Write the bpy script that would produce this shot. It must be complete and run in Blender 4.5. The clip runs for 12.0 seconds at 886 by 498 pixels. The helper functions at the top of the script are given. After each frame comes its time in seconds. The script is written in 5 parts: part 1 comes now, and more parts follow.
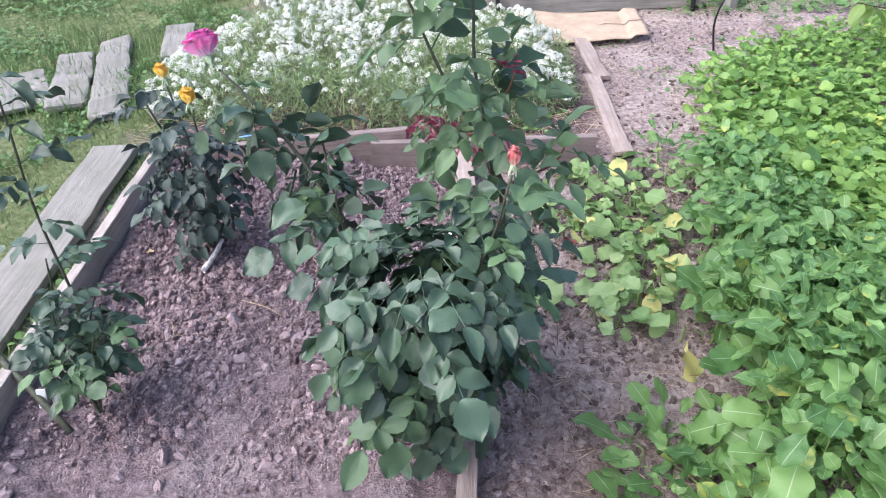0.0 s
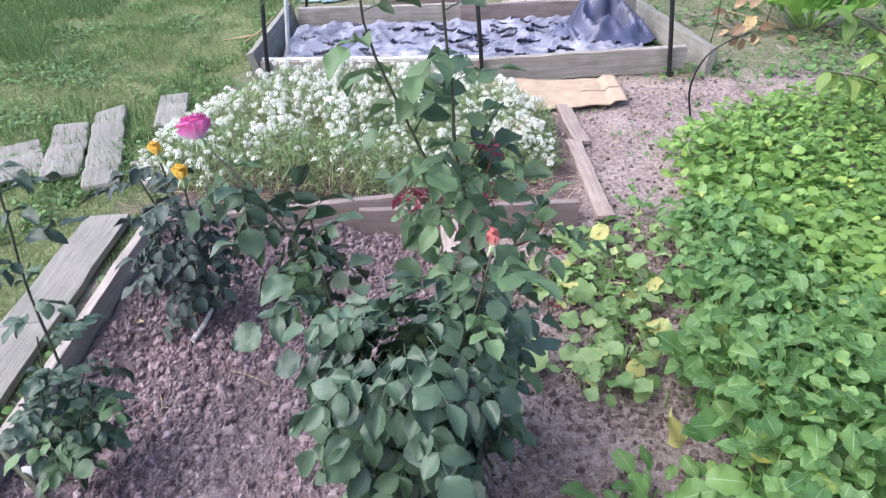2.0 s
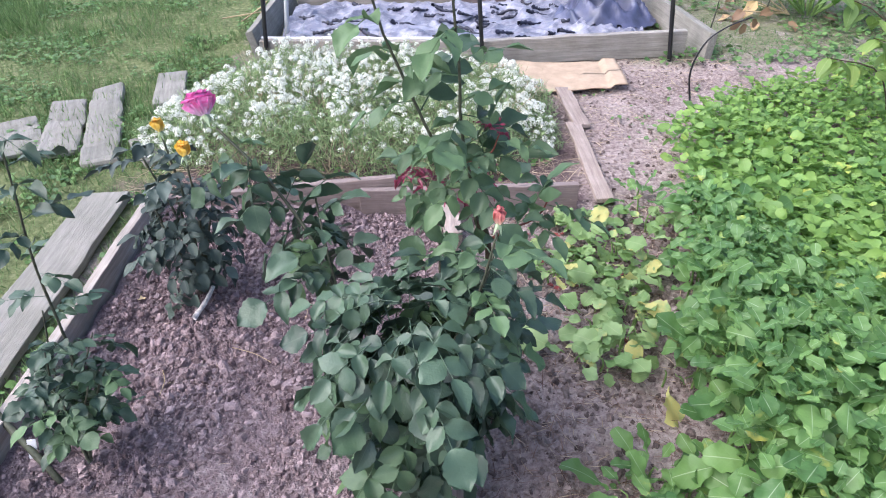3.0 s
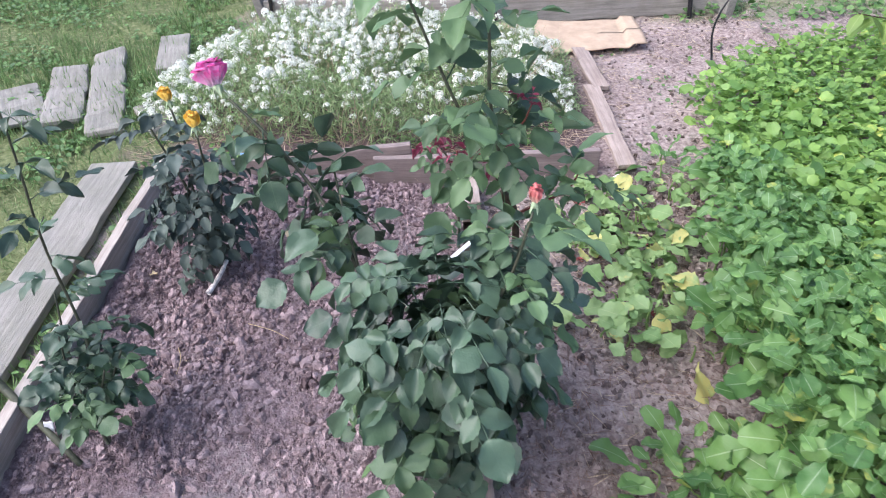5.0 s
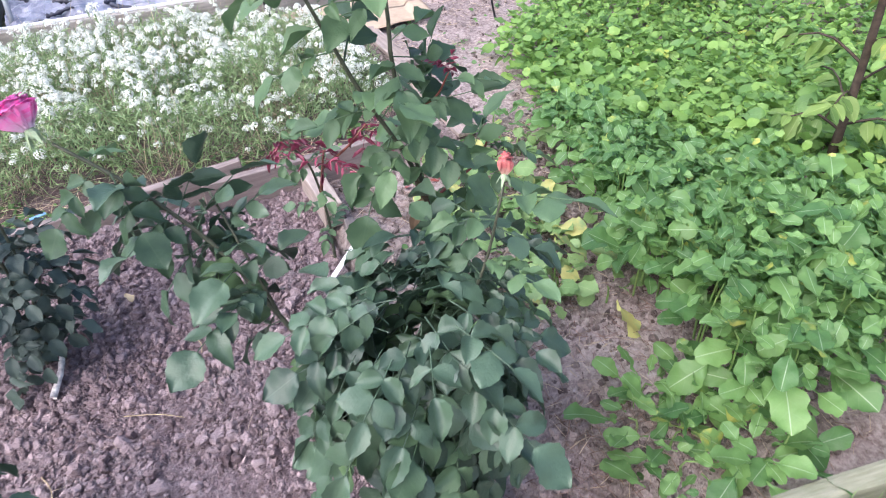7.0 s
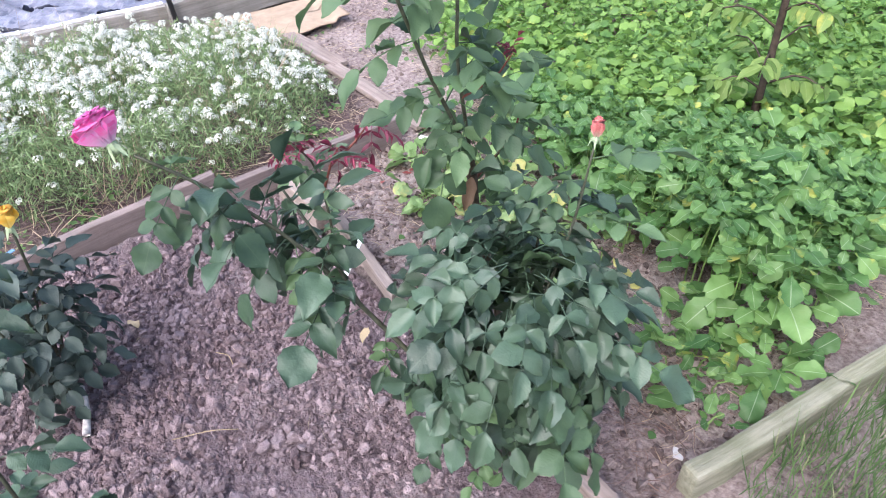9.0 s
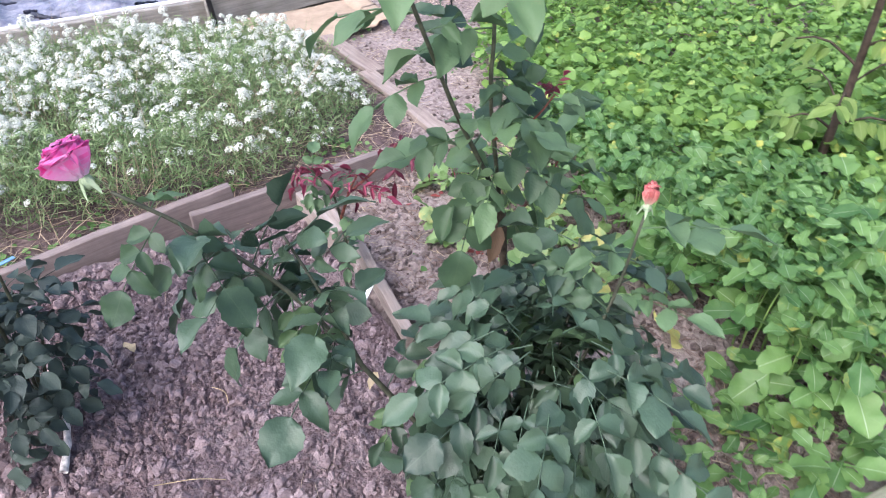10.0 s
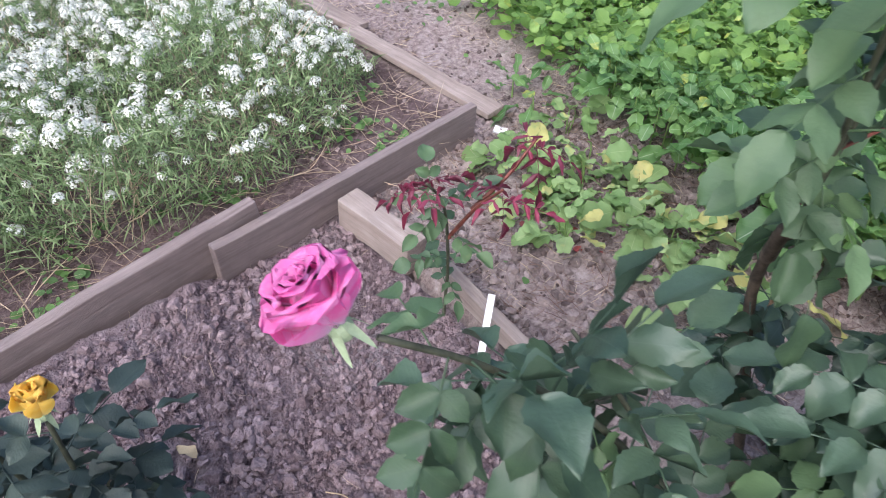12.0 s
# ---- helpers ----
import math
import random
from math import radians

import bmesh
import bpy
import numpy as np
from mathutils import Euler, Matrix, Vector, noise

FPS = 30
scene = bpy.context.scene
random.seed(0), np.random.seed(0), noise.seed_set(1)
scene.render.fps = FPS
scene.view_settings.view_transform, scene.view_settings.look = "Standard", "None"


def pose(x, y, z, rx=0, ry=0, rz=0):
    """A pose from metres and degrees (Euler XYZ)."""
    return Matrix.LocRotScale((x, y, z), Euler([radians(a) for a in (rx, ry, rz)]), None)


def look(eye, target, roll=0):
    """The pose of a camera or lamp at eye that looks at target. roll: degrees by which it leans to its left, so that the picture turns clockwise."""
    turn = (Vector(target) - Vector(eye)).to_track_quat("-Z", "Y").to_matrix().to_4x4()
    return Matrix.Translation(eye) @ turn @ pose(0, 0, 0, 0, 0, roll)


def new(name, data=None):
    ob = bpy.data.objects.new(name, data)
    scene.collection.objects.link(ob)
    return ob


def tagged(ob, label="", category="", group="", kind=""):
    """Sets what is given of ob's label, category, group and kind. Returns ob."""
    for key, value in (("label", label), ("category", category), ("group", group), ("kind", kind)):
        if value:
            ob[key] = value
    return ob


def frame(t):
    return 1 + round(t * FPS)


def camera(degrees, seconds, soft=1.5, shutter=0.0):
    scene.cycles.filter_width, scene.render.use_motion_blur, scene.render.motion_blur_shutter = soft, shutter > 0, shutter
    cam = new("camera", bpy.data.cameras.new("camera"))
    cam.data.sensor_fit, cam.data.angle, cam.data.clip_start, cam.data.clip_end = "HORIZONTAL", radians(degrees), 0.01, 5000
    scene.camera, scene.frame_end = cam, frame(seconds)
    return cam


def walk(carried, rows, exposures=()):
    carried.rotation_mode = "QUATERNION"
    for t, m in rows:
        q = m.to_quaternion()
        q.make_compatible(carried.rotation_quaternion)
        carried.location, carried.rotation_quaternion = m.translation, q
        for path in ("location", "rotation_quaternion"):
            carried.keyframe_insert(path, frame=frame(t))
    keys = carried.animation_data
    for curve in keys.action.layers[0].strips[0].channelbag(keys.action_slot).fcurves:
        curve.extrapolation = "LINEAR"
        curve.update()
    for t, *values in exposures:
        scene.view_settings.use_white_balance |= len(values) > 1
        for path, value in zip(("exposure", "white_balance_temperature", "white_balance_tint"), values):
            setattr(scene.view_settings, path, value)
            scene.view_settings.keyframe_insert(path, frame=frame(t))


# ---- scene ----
cam = camera(67.5, 12.0, soft=0.95, shutter=0.35)
PATH = [
    (0, (0.092, 0.248, 1.406), (0.022, 1.811, 0.16), -2.1),
    (0.5, (0.101, 0.262, 1.417), (0.067, 1.838, 0.187), -2.4),
    (1, (0.109, 0.26, 1.49), (0.094, 1.921, 0.375), -3.0),
    (1.5, (0.116, 0.261, 1.496), (0.106, 1.969, 0.455), -2.8),
    (2, (0.111, 0.24, 1.47), (0.069, 1.898, 0.352), -2.2),
    (2.5, (0.094, 0.225, 1.459), (0.036, 1.855, 0.301), -2.0),
    (2.7, (0.092, 0.222, 1.461), (0.042, 1.855, 0.306), -1.7),
    (4.3, (0.07, 0.232, 1.497), (0.146, 1.823, 0.288), -1.6),
    (4.5, (0.07, 0.234, 1.493), (0.106, 1.82, 0.275), -2.0),
    (5, (0.039, 0.3, 1.456), (-0.003, 1.86, 0.204), -2.1),
    (5.5, (-0.056, 0.476, 1.403), (0.124, 2.027, 0.152), -2.5),
    (6, (-0.128, 0.58, 1.338), (0.316, 2.023, 0.026), -0.8),
    (6.5, (-0.152, 0.575, 1.339), (0.371, 2.014, 0.052), -1.9),
    (7, (-0.23, 0.498, 1.363), (0.336, 1.921, 0.077), -2.9),
    (7.5, (-0.353, 0.416, 1.402), (0.175, 1.859, 0.122), -5.1),
    (7.7, (-0.405, 0.411, 1.406), (0.193, 1.826, 0.125), -2.6),
    (9.3, (-0.623, 0.654, 1.376), (0.277, 1.889, 0.087), -1.9),
    (9.5, (-0.589, 0.684, 1.371), (0.259, 1.959, 0.084), -2.6),
    (10, (-0.476, 0.749, 1.359), (0.325, 2.049, 0.068), 0.0),
    (10.5, (-0.459, 0.838, 1.356), (0.143, 2.227, 0.049), -2.1),
    (11, (-0.54, 1.057, 1.325), (0.129, 2.375, -0.023), -3.4),
    (11.5, (-0.634, 1.273, 1.274), (0.251, 2.389, -0.13), -1.1),
    (12, (-0.667, 1.429, 1.218), (0.335, 2.418, -0.202), 2.7),
]
STOPS, KELVIN, TINT = 1.22, 5600, 15
walk(cam, [(t, look(eye, target, roll)) for t, eye, target, roll in PATH],
     exposures=[(t, STOPS + d, KELVIN, TINT) for t, d in ((0.0, 0.06), (1.2, 0.04), (2.5, -0.02), (4.5, -0.02), (5.5, 0.03), (7.2, 0.09), (9.5, 0.0), (10.0, -0.05), (10.5, -0.08), (12.0, -0.35))])

# ---- light: a bright overcast sky with a very soft sun ----
world = bpy.data.worlds.new("sky")
scene.world = world
world.use_nodes = True
wn, wl = world.node_tree.nodes, world.node_tree.links
sky = wn.new("ShaderNodeTexSky")
sky.sky_type = "NISHITA"
sky.sun_disc = False
sky.sun_elevation = radians(50)
sky.sun_rotation = radians(-120)
sky.dust_density = 6.0
sky.air_density = 1.0
SKY = 0.15
wn["Background"].inputs["Strength"].default_value = SKY
wl.new(sky.outputs[0], wn["Background"].inputs["Color"])
sun = new("sun", bpy.data.lights.new("sun", "SUN"))
sun.data.energy = 1.2
sun.data.angle = radians(40)
sun.data.color = (1.0, 0.96, 0.9)
sun.matrix_world = look((-3, 1.7, 5), (0, 0, 0))


# ---- materials ----
class Nodes:
    """Short notation for a node material."""

    def __init__(self, name, rough=0.7, spec=0.3):
        self.mat = bpy.data.materials.new(name)
        self.mat.use_nodes = True
        self.t = self.mat.node_tree
        self.bsdf = self.t.nodes["Principled BSDF"]
        self.out = self.t.nodes["Material Output"]
        self.bsdf.inputs["Roughness"].default_value = rough
        self.bsdf.inputs["Specular IOR Level"].default_value = spec

    def add(self, kind, **values):
        n = self.t.nodes.new(kind)
        for key, value in values.items():
            n.inputs[key.replace("_", " ")].default_value = value
        return n

    def link(self, a, b):
        self.t.links.new(a, b)

    def coords(self, which="Object"):
        return self.add("ShaderNodeTexCoord").outputs[which]

    def noise(self, vec, scale, detail=4.0, rough=0.6):
        n = self.add("ShaderNodeTexNoise", Scale=scale, Detail=detail, Roughness=rough)
        self.link(vec, n.inputs["Vector"])
        return n.outputs["Fac"]

    def ramp(self, fac, stops):
        n = self.add("ShaderNodeValToRGB")
        e = n.color_ramp.elements
        while len(e) < len(stops):
            e.new(0.5)
        for el, (p, c) in zip(e, stops):
            el.position, el.color = p, (*c, 1.0)
        self.link(fac, n.inputs["Fac"])
        return n.outputs["Color"]

    def mix(self, fac, a, b, mode="MIX"):
        n = self.t.nodes.new("ShaderNodeMix")
        n.data_type, n.blend_type = "RGBA", mode
        for sock, v in ((n.inputs[0], fac), (n.inputs[6], a), (n.inputs[7], b)):
            if isinstance(v, (int, float)):
                sock.default_value = v
            elif isinstance(v, tuple):
                sock.default_value = (*v, 1.0)
            else:
                self.link(v, sock)
        return n.outputs[2]

    def math(self, op, a, b=0.0, clamp=False):
        n = self.t.nodes.new("ShaderNodeMath")
        n.operation, n.use_clamp = op, clamp
        for sock, v in zip(n.inputs, (a, b)):
            if isinstance(v, (int, float)):
                sock.default_value = v
            else:
                self.link(v, sock)
        return n.outputs[0]

    def colour(self, c):
        if isinstance(c, tuple):
            self.bsdf.inputs["Base Color"].default_value = (*c, 1.0)
        else:
            self.link(c, self.bsdf.inputs["Base Color"])

    def bump(self, height, strength=0.5, distance=0.01):
        n = self.add("ShaderNodeBump", Strength=strength, Distance=distance)
        self.link(height, n.inputs["Height"])
        self.link(n.outputs[0], self.bsdf.inputs["Normal"])

    def translucent(self, colour, share):
        """Light shines through a thin leaf or petal."""
        tr = self.add("ShaderNodeBsdfTranslucent")
        if isinstance(colour, tuple):
            tr.inputs["Color"].default_value = (*colour, 1.0)
        else:
            self.link(colour, tr.inputs["Color"])
        m = self.add("ShaderNodeMixShader", Fac=share)
        self.link(self.bsdf.outputs[0], m.inputs[1])
        self.link(tr.outputs[0], m.inputs[2])
        self.link(m.outputs[0], self.out.inputs["Surface"])


def leaf_material(name, dark, light, yellow, yellow_from=0.9, vein=(0.3, 0.4, 0.2), vein_mix=0.4, rough=0.5, spec=0.35, joined=False, share=0.22, veins=9.0, thin=22.0, ribs=0.25):
    m = Nodes(name, rough, spec)
    rnd = m.add("ShaderNodeNewGeometry").outputs["Random Per Island"] if joined else m.add("ShaderNodeObjectInfo").outputs["Random"]
    uv = m.coords("UV")
    sep = m.add("ShaderNodeSeparateXYZ")
    m.link(uv, sep.inputs[0])
    across = m.math("ABSOLUTE", m.math("SUBTRACT", sep.outputs[0], 0.5))
    mid = m.math("SUBTRACT", 1.0, m.math("MULTIPLY", across, thin), True)
    slant = m.math("SUBTRACT", sep.outputs[1], m.math("MULTIPLY", across, 0.55))
    wave = m.math("SINE", m.math("MULTIPLY", slant, veins * 6.283))
    side = m.math("MULTIPLY", m.math("SUBTRACT", wave, 0.86, True), 3.5, True)
    veinfac = m.math("MULTIPLY", m.math("MAXIMUM", mid, m.math("MULTIPLY", side, ribs)), vein_mix)
    geo = m.add("ShaderNodeNewGeometry").outputs["Position"]
    blot = m.noise(geo, 28.0, 5.0)
    base = m.ramp(m.math("ADD", m.math("MULTIPLY", rnd, 0.62), m.math("MULTIPLY", blot, 0.38)),
                  ((0.12, dark), (0.72, light), (yellow_from, light), (min(yellow_from + 0.06, 1.0), yellow)))
    col = m.mix(veinfac, base, vein)
    m.colour(col)
    m.translucent(m.mix(0.5, col, tuple(min(1.0, c * 1.5) for c in light)), share)
    m.bump(m.math("ADD", m.math("ADD", m.math("MULTIPLY", wave, -0.05 * ribs * 4.0), m.math("MULTIPLY", m.noise(geo, 150.0, 3.0), 0.35)), m.math("MULTIPLY", blot, 0.9)), 0.4, 0.004)
    return m.mat


def wood_material(name, dark, light, grain=(3.0, 60.0, 60.0), green=0.0, rough=0.85):
    m = Nodes(name, rough, 0.2)
    co = m.coords("Object")
    rnd = m.add("ShaderNodeObjectInfo").outputs["Random"]
    mp = m.add("ShaderNodeMapping", Scale=grain)
    m.link(co, mp.inputs["Vector"])
    off = m.add("ShaderNodeCombineXYZ")
    m.link(m.math("MULTIPLY", rnd, 40.0), off.inputs[0])
    m.link(off.outputs[0], mp.inputs["Location"])
    g = m.noise(mp.outputs[0], 1.0, 6.0, 0.7)
    stain = m.noise(co, 6.0, 5.0, 0.65)
    fine = m.noise(mp.outputs[0], 3.2, 4.0, 0.75)
    col = m.ramp(m.math("ADD", m.math("MULTIPLY", g, 0.75), m.math("MULTIPLY", fine, 0.25)), ((0.30, tuple(c * 0.75 for c in dark)), (0.42, dark), (0.72, light)))
    col = m.mix(m.ramp(stain, ((0.42, (0, 0, 0)), (0.7, (0.75, 0.75, 0.75)))), col, m.mix(0.5, col, tuple(c * 0.4 for c in dark)))
    if green:
        col = m.mix(m.math("MULTIPLY", m.noise(co, 9.0, 4.0), green, True), col, (0.12, 0.14, 0.06))
    m.colour(col)
    m.bump(m.math("ADD", m.math("ADD", g, fine), m.math("MULTIPLY", stain, 0.6)), 0.6, 0.006)
    return m.mat


def plain_material(name, colour, rough=0.6, spec=0.3, grain=30.0, vary=0.35, bump=0.2, metal=0.0):
    m = Nodes(name, rough, spec)
    co = m.coords("Object")
    n = m.noise(co, grain, 5.0)
    m.colour(m.ramp(n, ((0.3, tuple(c * (1 - vary) for c in colour)), (0.7, tuple(min(1, c * (1 + vary)) for c in colour)))))
    m.bsdf.inputs["Metallic"].default_value = metal
    m.bump(n, bump, 0.004)
    return m.mat


def soil_colour(m, co, dark, mid, pale):
    big = m.noise(co, 2.2, 4.0)
    small = m.noise(co, 55.0, 6.0, 0.7)
    base = m.ramp(m.math("ADD", m.math("MULTIPLY", small, 0.6), m.math("MULTIPLY", big, 0.4)), ((0.37, dark), (0.5, mid), (0.64, pale)))
    grit = m.add("ShaderNodeTexVoronoi", Scale=170.0)
    m.link(co, grit.inputs["Vector"])
    speck = m.math("GREATER_THAN", m.math("SUBTRACT", 0.16, grit.outputs["Distance"]), m.math("MULTIPLY", m.noise(co, 9.0), 0.22))
    return m.mix(m.math("MULTIPLY", speck, 0.5), base, (0.42, 0.37, 0.34)), small, big


def ground_material():
    """Trodden pale soil that turns into thatch and moss under the lawn."""
    m = Nodes("trodden_soil", 0.95, 0.15)
    co = m.coords("Object")
    soil, small, big = soil_colour(m, co, (0.115, 0.085, 0.077), (0.30, 0.24, 0.22), (0.48, 0.41, 0.378))
    sep = m.add("ShaderNodeSeparateXYZ")
    m.link(co, sep.inputs[0])
    wob = m.math("MULTIPLY", m.math("SUBTRACT", m.noise(co, 3.0, 5.0), 0.5), 0.9)
    west = m.math("MULTIPLY", m.math("SUBTRACT", -1.15, m.math("ADD", sep.outputs[0], wob)), 5.0, True)
    thatch = m.ramp(m.noise(co, 40.0, 6.0), ((0.3, (0.07, 0.09, 0.035)), (0.55, (0.15, 0.175, 0.075)), (0.75, (0.27, 0.27, 0.15))))
    dug, _, _ = soil_colour(m, co, (0.065, 0.046, 0.044), (0.14, 0.10, 0.095), (0.26, 0.20, 0.188))
    inx = m.math("MULTIPLY", m.math("SUBTRACT", 0.70, m.math("ADD", sep.outputs[0], m.math("MULTIPLY", wob, 0.3))), 14.0, True)
    iny = m.math("MULTIPLY", m.math("MULTIPLY", m.math("SUBTRACT", sep.outputs[1], 2.6), 40.0, True), m.math("MULTIPLY", m.math("SUBTRACT", 4.25, m.math("ADD", sep.outputs[1], wob)), 6.0, True))
    soil = m.mix(m.math("MULTIPLY", inx, iny), soil, dug)
    weedy = m.math("MULTIPLY", m.math("SUBTRACT", sep.outputs[1], m.math("ADD", 4.1, wob)), 2.5, True)
    weedy = m.math("MULTIPLY", weedy, m.math("MULTIPLY", m.math("SUBTRACT", m.noise(co, 7.0, 5.0), 0.28, True), 4.0, True))
    m.colour(m.mix(m.math("MAXIMUM", west, m.math("MULTIPLY", weedy, 0.8)), soil, thatch))
    m.bump(m.math("ADD", small, m.math("MULTIPLY", big, 0.6)), 0.8, 0.02)
    return m.mat


def bed_material():
    m = Nodes("dug_soil", 0.95, 0.15)
    co = m.coords("Object")
    soil, small, big = soil_colour(m, co, (0.115, 0.083, 0.088), (0.262, 0.200, 0.208), (0.44, 0.365, 0.37))
    ash = m.math("MULTIPLY", m.math("SUBTRACT", m.noise(co, 3.1, 5.0, 0.7), 0.50, True), 3.5, True)
    sep = m.add("ShaderNodeSeparateXYZ")
    m.link(co, sep.inputs[0])
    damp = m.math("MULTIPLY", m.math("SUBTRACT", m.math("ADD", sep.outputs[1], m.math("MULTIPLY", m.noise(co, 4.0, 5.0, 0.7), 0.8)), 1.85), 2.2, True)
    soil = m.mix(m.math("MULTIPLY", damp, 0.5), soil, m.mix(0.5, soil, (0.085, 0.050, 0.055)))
    m.colour(m.mix(m.math("MULTIPLY", ash, 0.7), soil, (0.42, 0.375, 0.37)))
    m.bump(m.math("ADD", small, m.noise(co, 160.0, 3.0)), 1.0, 0.02)
    return m.mat


def clod_material(name, dark, light, moist=0.0):
    m = Nodes(name, 0.95, 0.15)
    rnd = m.add("ShaderNodeNewGeometry").outputs["Random Per Island"]
    co = m.coords("Object")
    n = m.noise(co, 90.0, 5.0, 0.7)
    sep = m.add("ShaderNodeSeparateXYZ")
    m.link(co, sep.inputs[0])
    damp = m.math("MULTIPLY", m.math("SUBTRACT", m.math("ADD", sep.outputs[1], m.math("MULTIPLY", m.noise(co, 4.0, 5.0, 0.7), 0.8)), 1.85), 2.2, True)
    col = m.ramp(m.math("ADD", m.math("MULTIPLY", rnd, 0.5), m.math("MULTIPLY", n, 0.5)), ((0.2, dark), (0.85, light)))
    m.colour(m.mix(m.math("MULTIPLY", damp, moist), col, m.mix(0.5, col, (0.085, 0.050, 0.055))))
    m.bump(m.math("ADD", n, m.noise(co, 260.0, 3.0)), 0.8, 0.006)
    return m.mat


def film_material():
    m = Nodes("black_plastic_film", 0.28, 0.5)
    co = m.coords("Object")
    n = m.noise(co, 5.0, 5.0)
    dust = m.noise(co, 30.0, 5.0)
    # Pale blue-grey ramp puts sky sheen into the film's colour; dust on top.
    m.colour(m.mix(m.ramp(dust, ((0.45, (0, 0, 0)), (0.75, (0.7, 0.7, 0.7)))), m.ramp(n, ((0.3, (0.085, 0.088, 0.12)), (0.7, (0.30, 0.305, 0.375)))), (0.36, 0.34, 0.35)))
    m.bump(m.noise(co, 22.0, 4.0), 0.5, 0.02)
    return m.mat


def petal_material(name, deep, pale, edge, share=0.25):
    m = Nodes(name, 0.55, 0.25)
    sep = m.add("ShaderNodeSeparateXYZ")
    m.link(m.coords("UV"), sep.inputs[0])
    n = m.noise(m.coords("Object"), 70.0, 4.0)
    along = m.math("ADD", sep.outputs[1], m.math("MULTIPLY", m.math("SUBTRACT", n, 0.5), 0.35))
    streak = m.noise(m.coords("UV"), 7.0, 3.0)
    col = m.mix(m.math("MULTIPLY", m.math("SUBTRACT", streak, 0.46, True), 1.8, True), m.ramp(along, ((0.05, pale), (0.45, deep), (0.85, deep), (1.0, edge))), pale)
    m.colour(col)
    m.translucent(col, share)
    return m.mat


M_GROUND = ground_material()
M_BED = bed_material()
M_CLOD = clod_material("soil_clods", (0.12, 0.086, 0.088), (0.43, 0.34, 0.342), 0.4)
M_CRUMB = clod_material("pale_crumbs", (0.075, 0.053, 0.048), (0.44, 0.36, 0.33))
M_BOARD = wood_material("weathered_board", (0.205, 0.163, 0.15), (0.325, 0.268, 0.248))
M_BOARD_Y = wood_material("weathered_board_along", (0.30, 0.262, 0.225), (0.50, 0.45, 0.40), (60.0, 3.0, 60.0))
M_GREY = wood_material("silver_grey_plank", (0.225, 0.21, 0.192), (0.375, 0.348, 0.324), (60.0, 3.0, 60.0), 0.35)
M_GREYX = wood_material("silver_grey_plank_across", (0.27, 0.245, 0.222), (0.49, 0.45, 0.412), (3.0, 60.0, 60.0), 0.25)
M_BEAM = wood_material("mossy_beam", (0.27, 0.255, 0.19), (0.54, 0.51, 0.42), (3.0, 50.0, 50.0), 0.8)
M_LATH = wood_material("brown_lath", (0.28, 0.222, 0.19), (0.465, 0.392, 0.34), (60.0, 3.0, 60.0))
M_PALE = wood_material("bleached_lath", (0.42, 0.36, 0.31), (0.64, 0.57, 0.5), (60.0, 3.0, 60.0))
M_CARD = plain_material("cardboard", (0.37, 0.285, 0.205), 0.9, 0.1, 14.0, 0.18, 0.3)
M_FILM = film_material()
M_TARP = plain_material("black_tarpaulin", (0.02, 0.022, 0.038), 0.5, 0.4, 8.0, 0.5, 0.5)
M_FOLD = plain_material("dark_blue_film", (0.06, 0.066, 0.115), 0.38, 0.5, 8.0, 0.5, 0.5)
M_HOSE = plain_material("black_hose", (0.012, 0.012, 0.014), 0.35, 0.5)
M_STEEL = plain_material("galvanised_tube", (0.55, 0.57, 0.58), 0.4, 0.5, 12.0, 0.15, 0.1, 0.7)
M_TAG = plain_material("white_plastic", (0.75, 0.75, 0.73), 0.45, 0.4, 40.0, 0.12)
M_BIRCH = plain_material("pale_bark", (0.68, 0.64, 0.6), 0.8, 0.2, 60.0, 0.45, 0.5)
M_CANE = plain_material("rose_cane", (0.06, 0.065, 0.04), 0.6, 0.35, 60.0, 0.5, 0.4)
M_REDCANE = plain_material("red_cane", (0.16, 0.05, 0.035), 0.55, 0.35, 60.0, 0.4, 0.3)
M_OLDCANE = plain_material("old_cane", (0.085, 0.065, 0.045), 0.8, 0.2, 50.0, 0.5, 0.6)
M_BARK = plain_material("sapling_bark", (0.075, 0.055, 0.042), 0.85, 0.2, 45.0, 0.4, 0.6)
M_STEM = plain_material("green_stem", (0.16, 0.25, 0.07), 0.55, 0.3, 50.0, 0.3)
M_DRY = plain_material("dry_stalk", (0.42, 0.33, 0.2), 0.85, 0.15, 50.0, 0.3)
M_BRICK = plain_material("red_brick", (0.3, 0.13, 0.08), 0.9, 0.15, 25.0, 0.4, 0.6)
M_CLOTH = plain_material("white_sack", (0.72, 0.71, 0.7), 0.7, 0.25, 20.0, 0.15, 0.4)
M_TEAL = plain_material("teal_net", (0.17, 0.26, 0.27), 0.6, 0.3, 35.0, 0.4, 0.6)
M_BLUE = plain_material("blue_plastic", (0.15, 0.28, 0.45), 0.4, 0.4, 20.0, 0.2)
ROSE = dict(dark=(0.032, 0.060, 0.037), light=(0.118, 0.195, 0.086), yellow=(0.18, 0.23, 0.10), yellow_from=0.84, vein=(0.11, 0.16, 0.08), vein_mix=0.25, rough=0.50, spec=0.4, share=0.20, thin=36.0, ribs=0.10)
M_ROSE = leaf_material("rose_leaf", **ROSE)
M_ROSE_DARK = leaf_material("bluish_rose_leaf", (0.026, 0.040, 0.035), (0.064, 0.090, 0.072), (0.09, 0.12, 0.08), vein=(0.06, 0.09, 0.06), rough=0.52, share=0.08, thin=36.0, ribs=0.10)
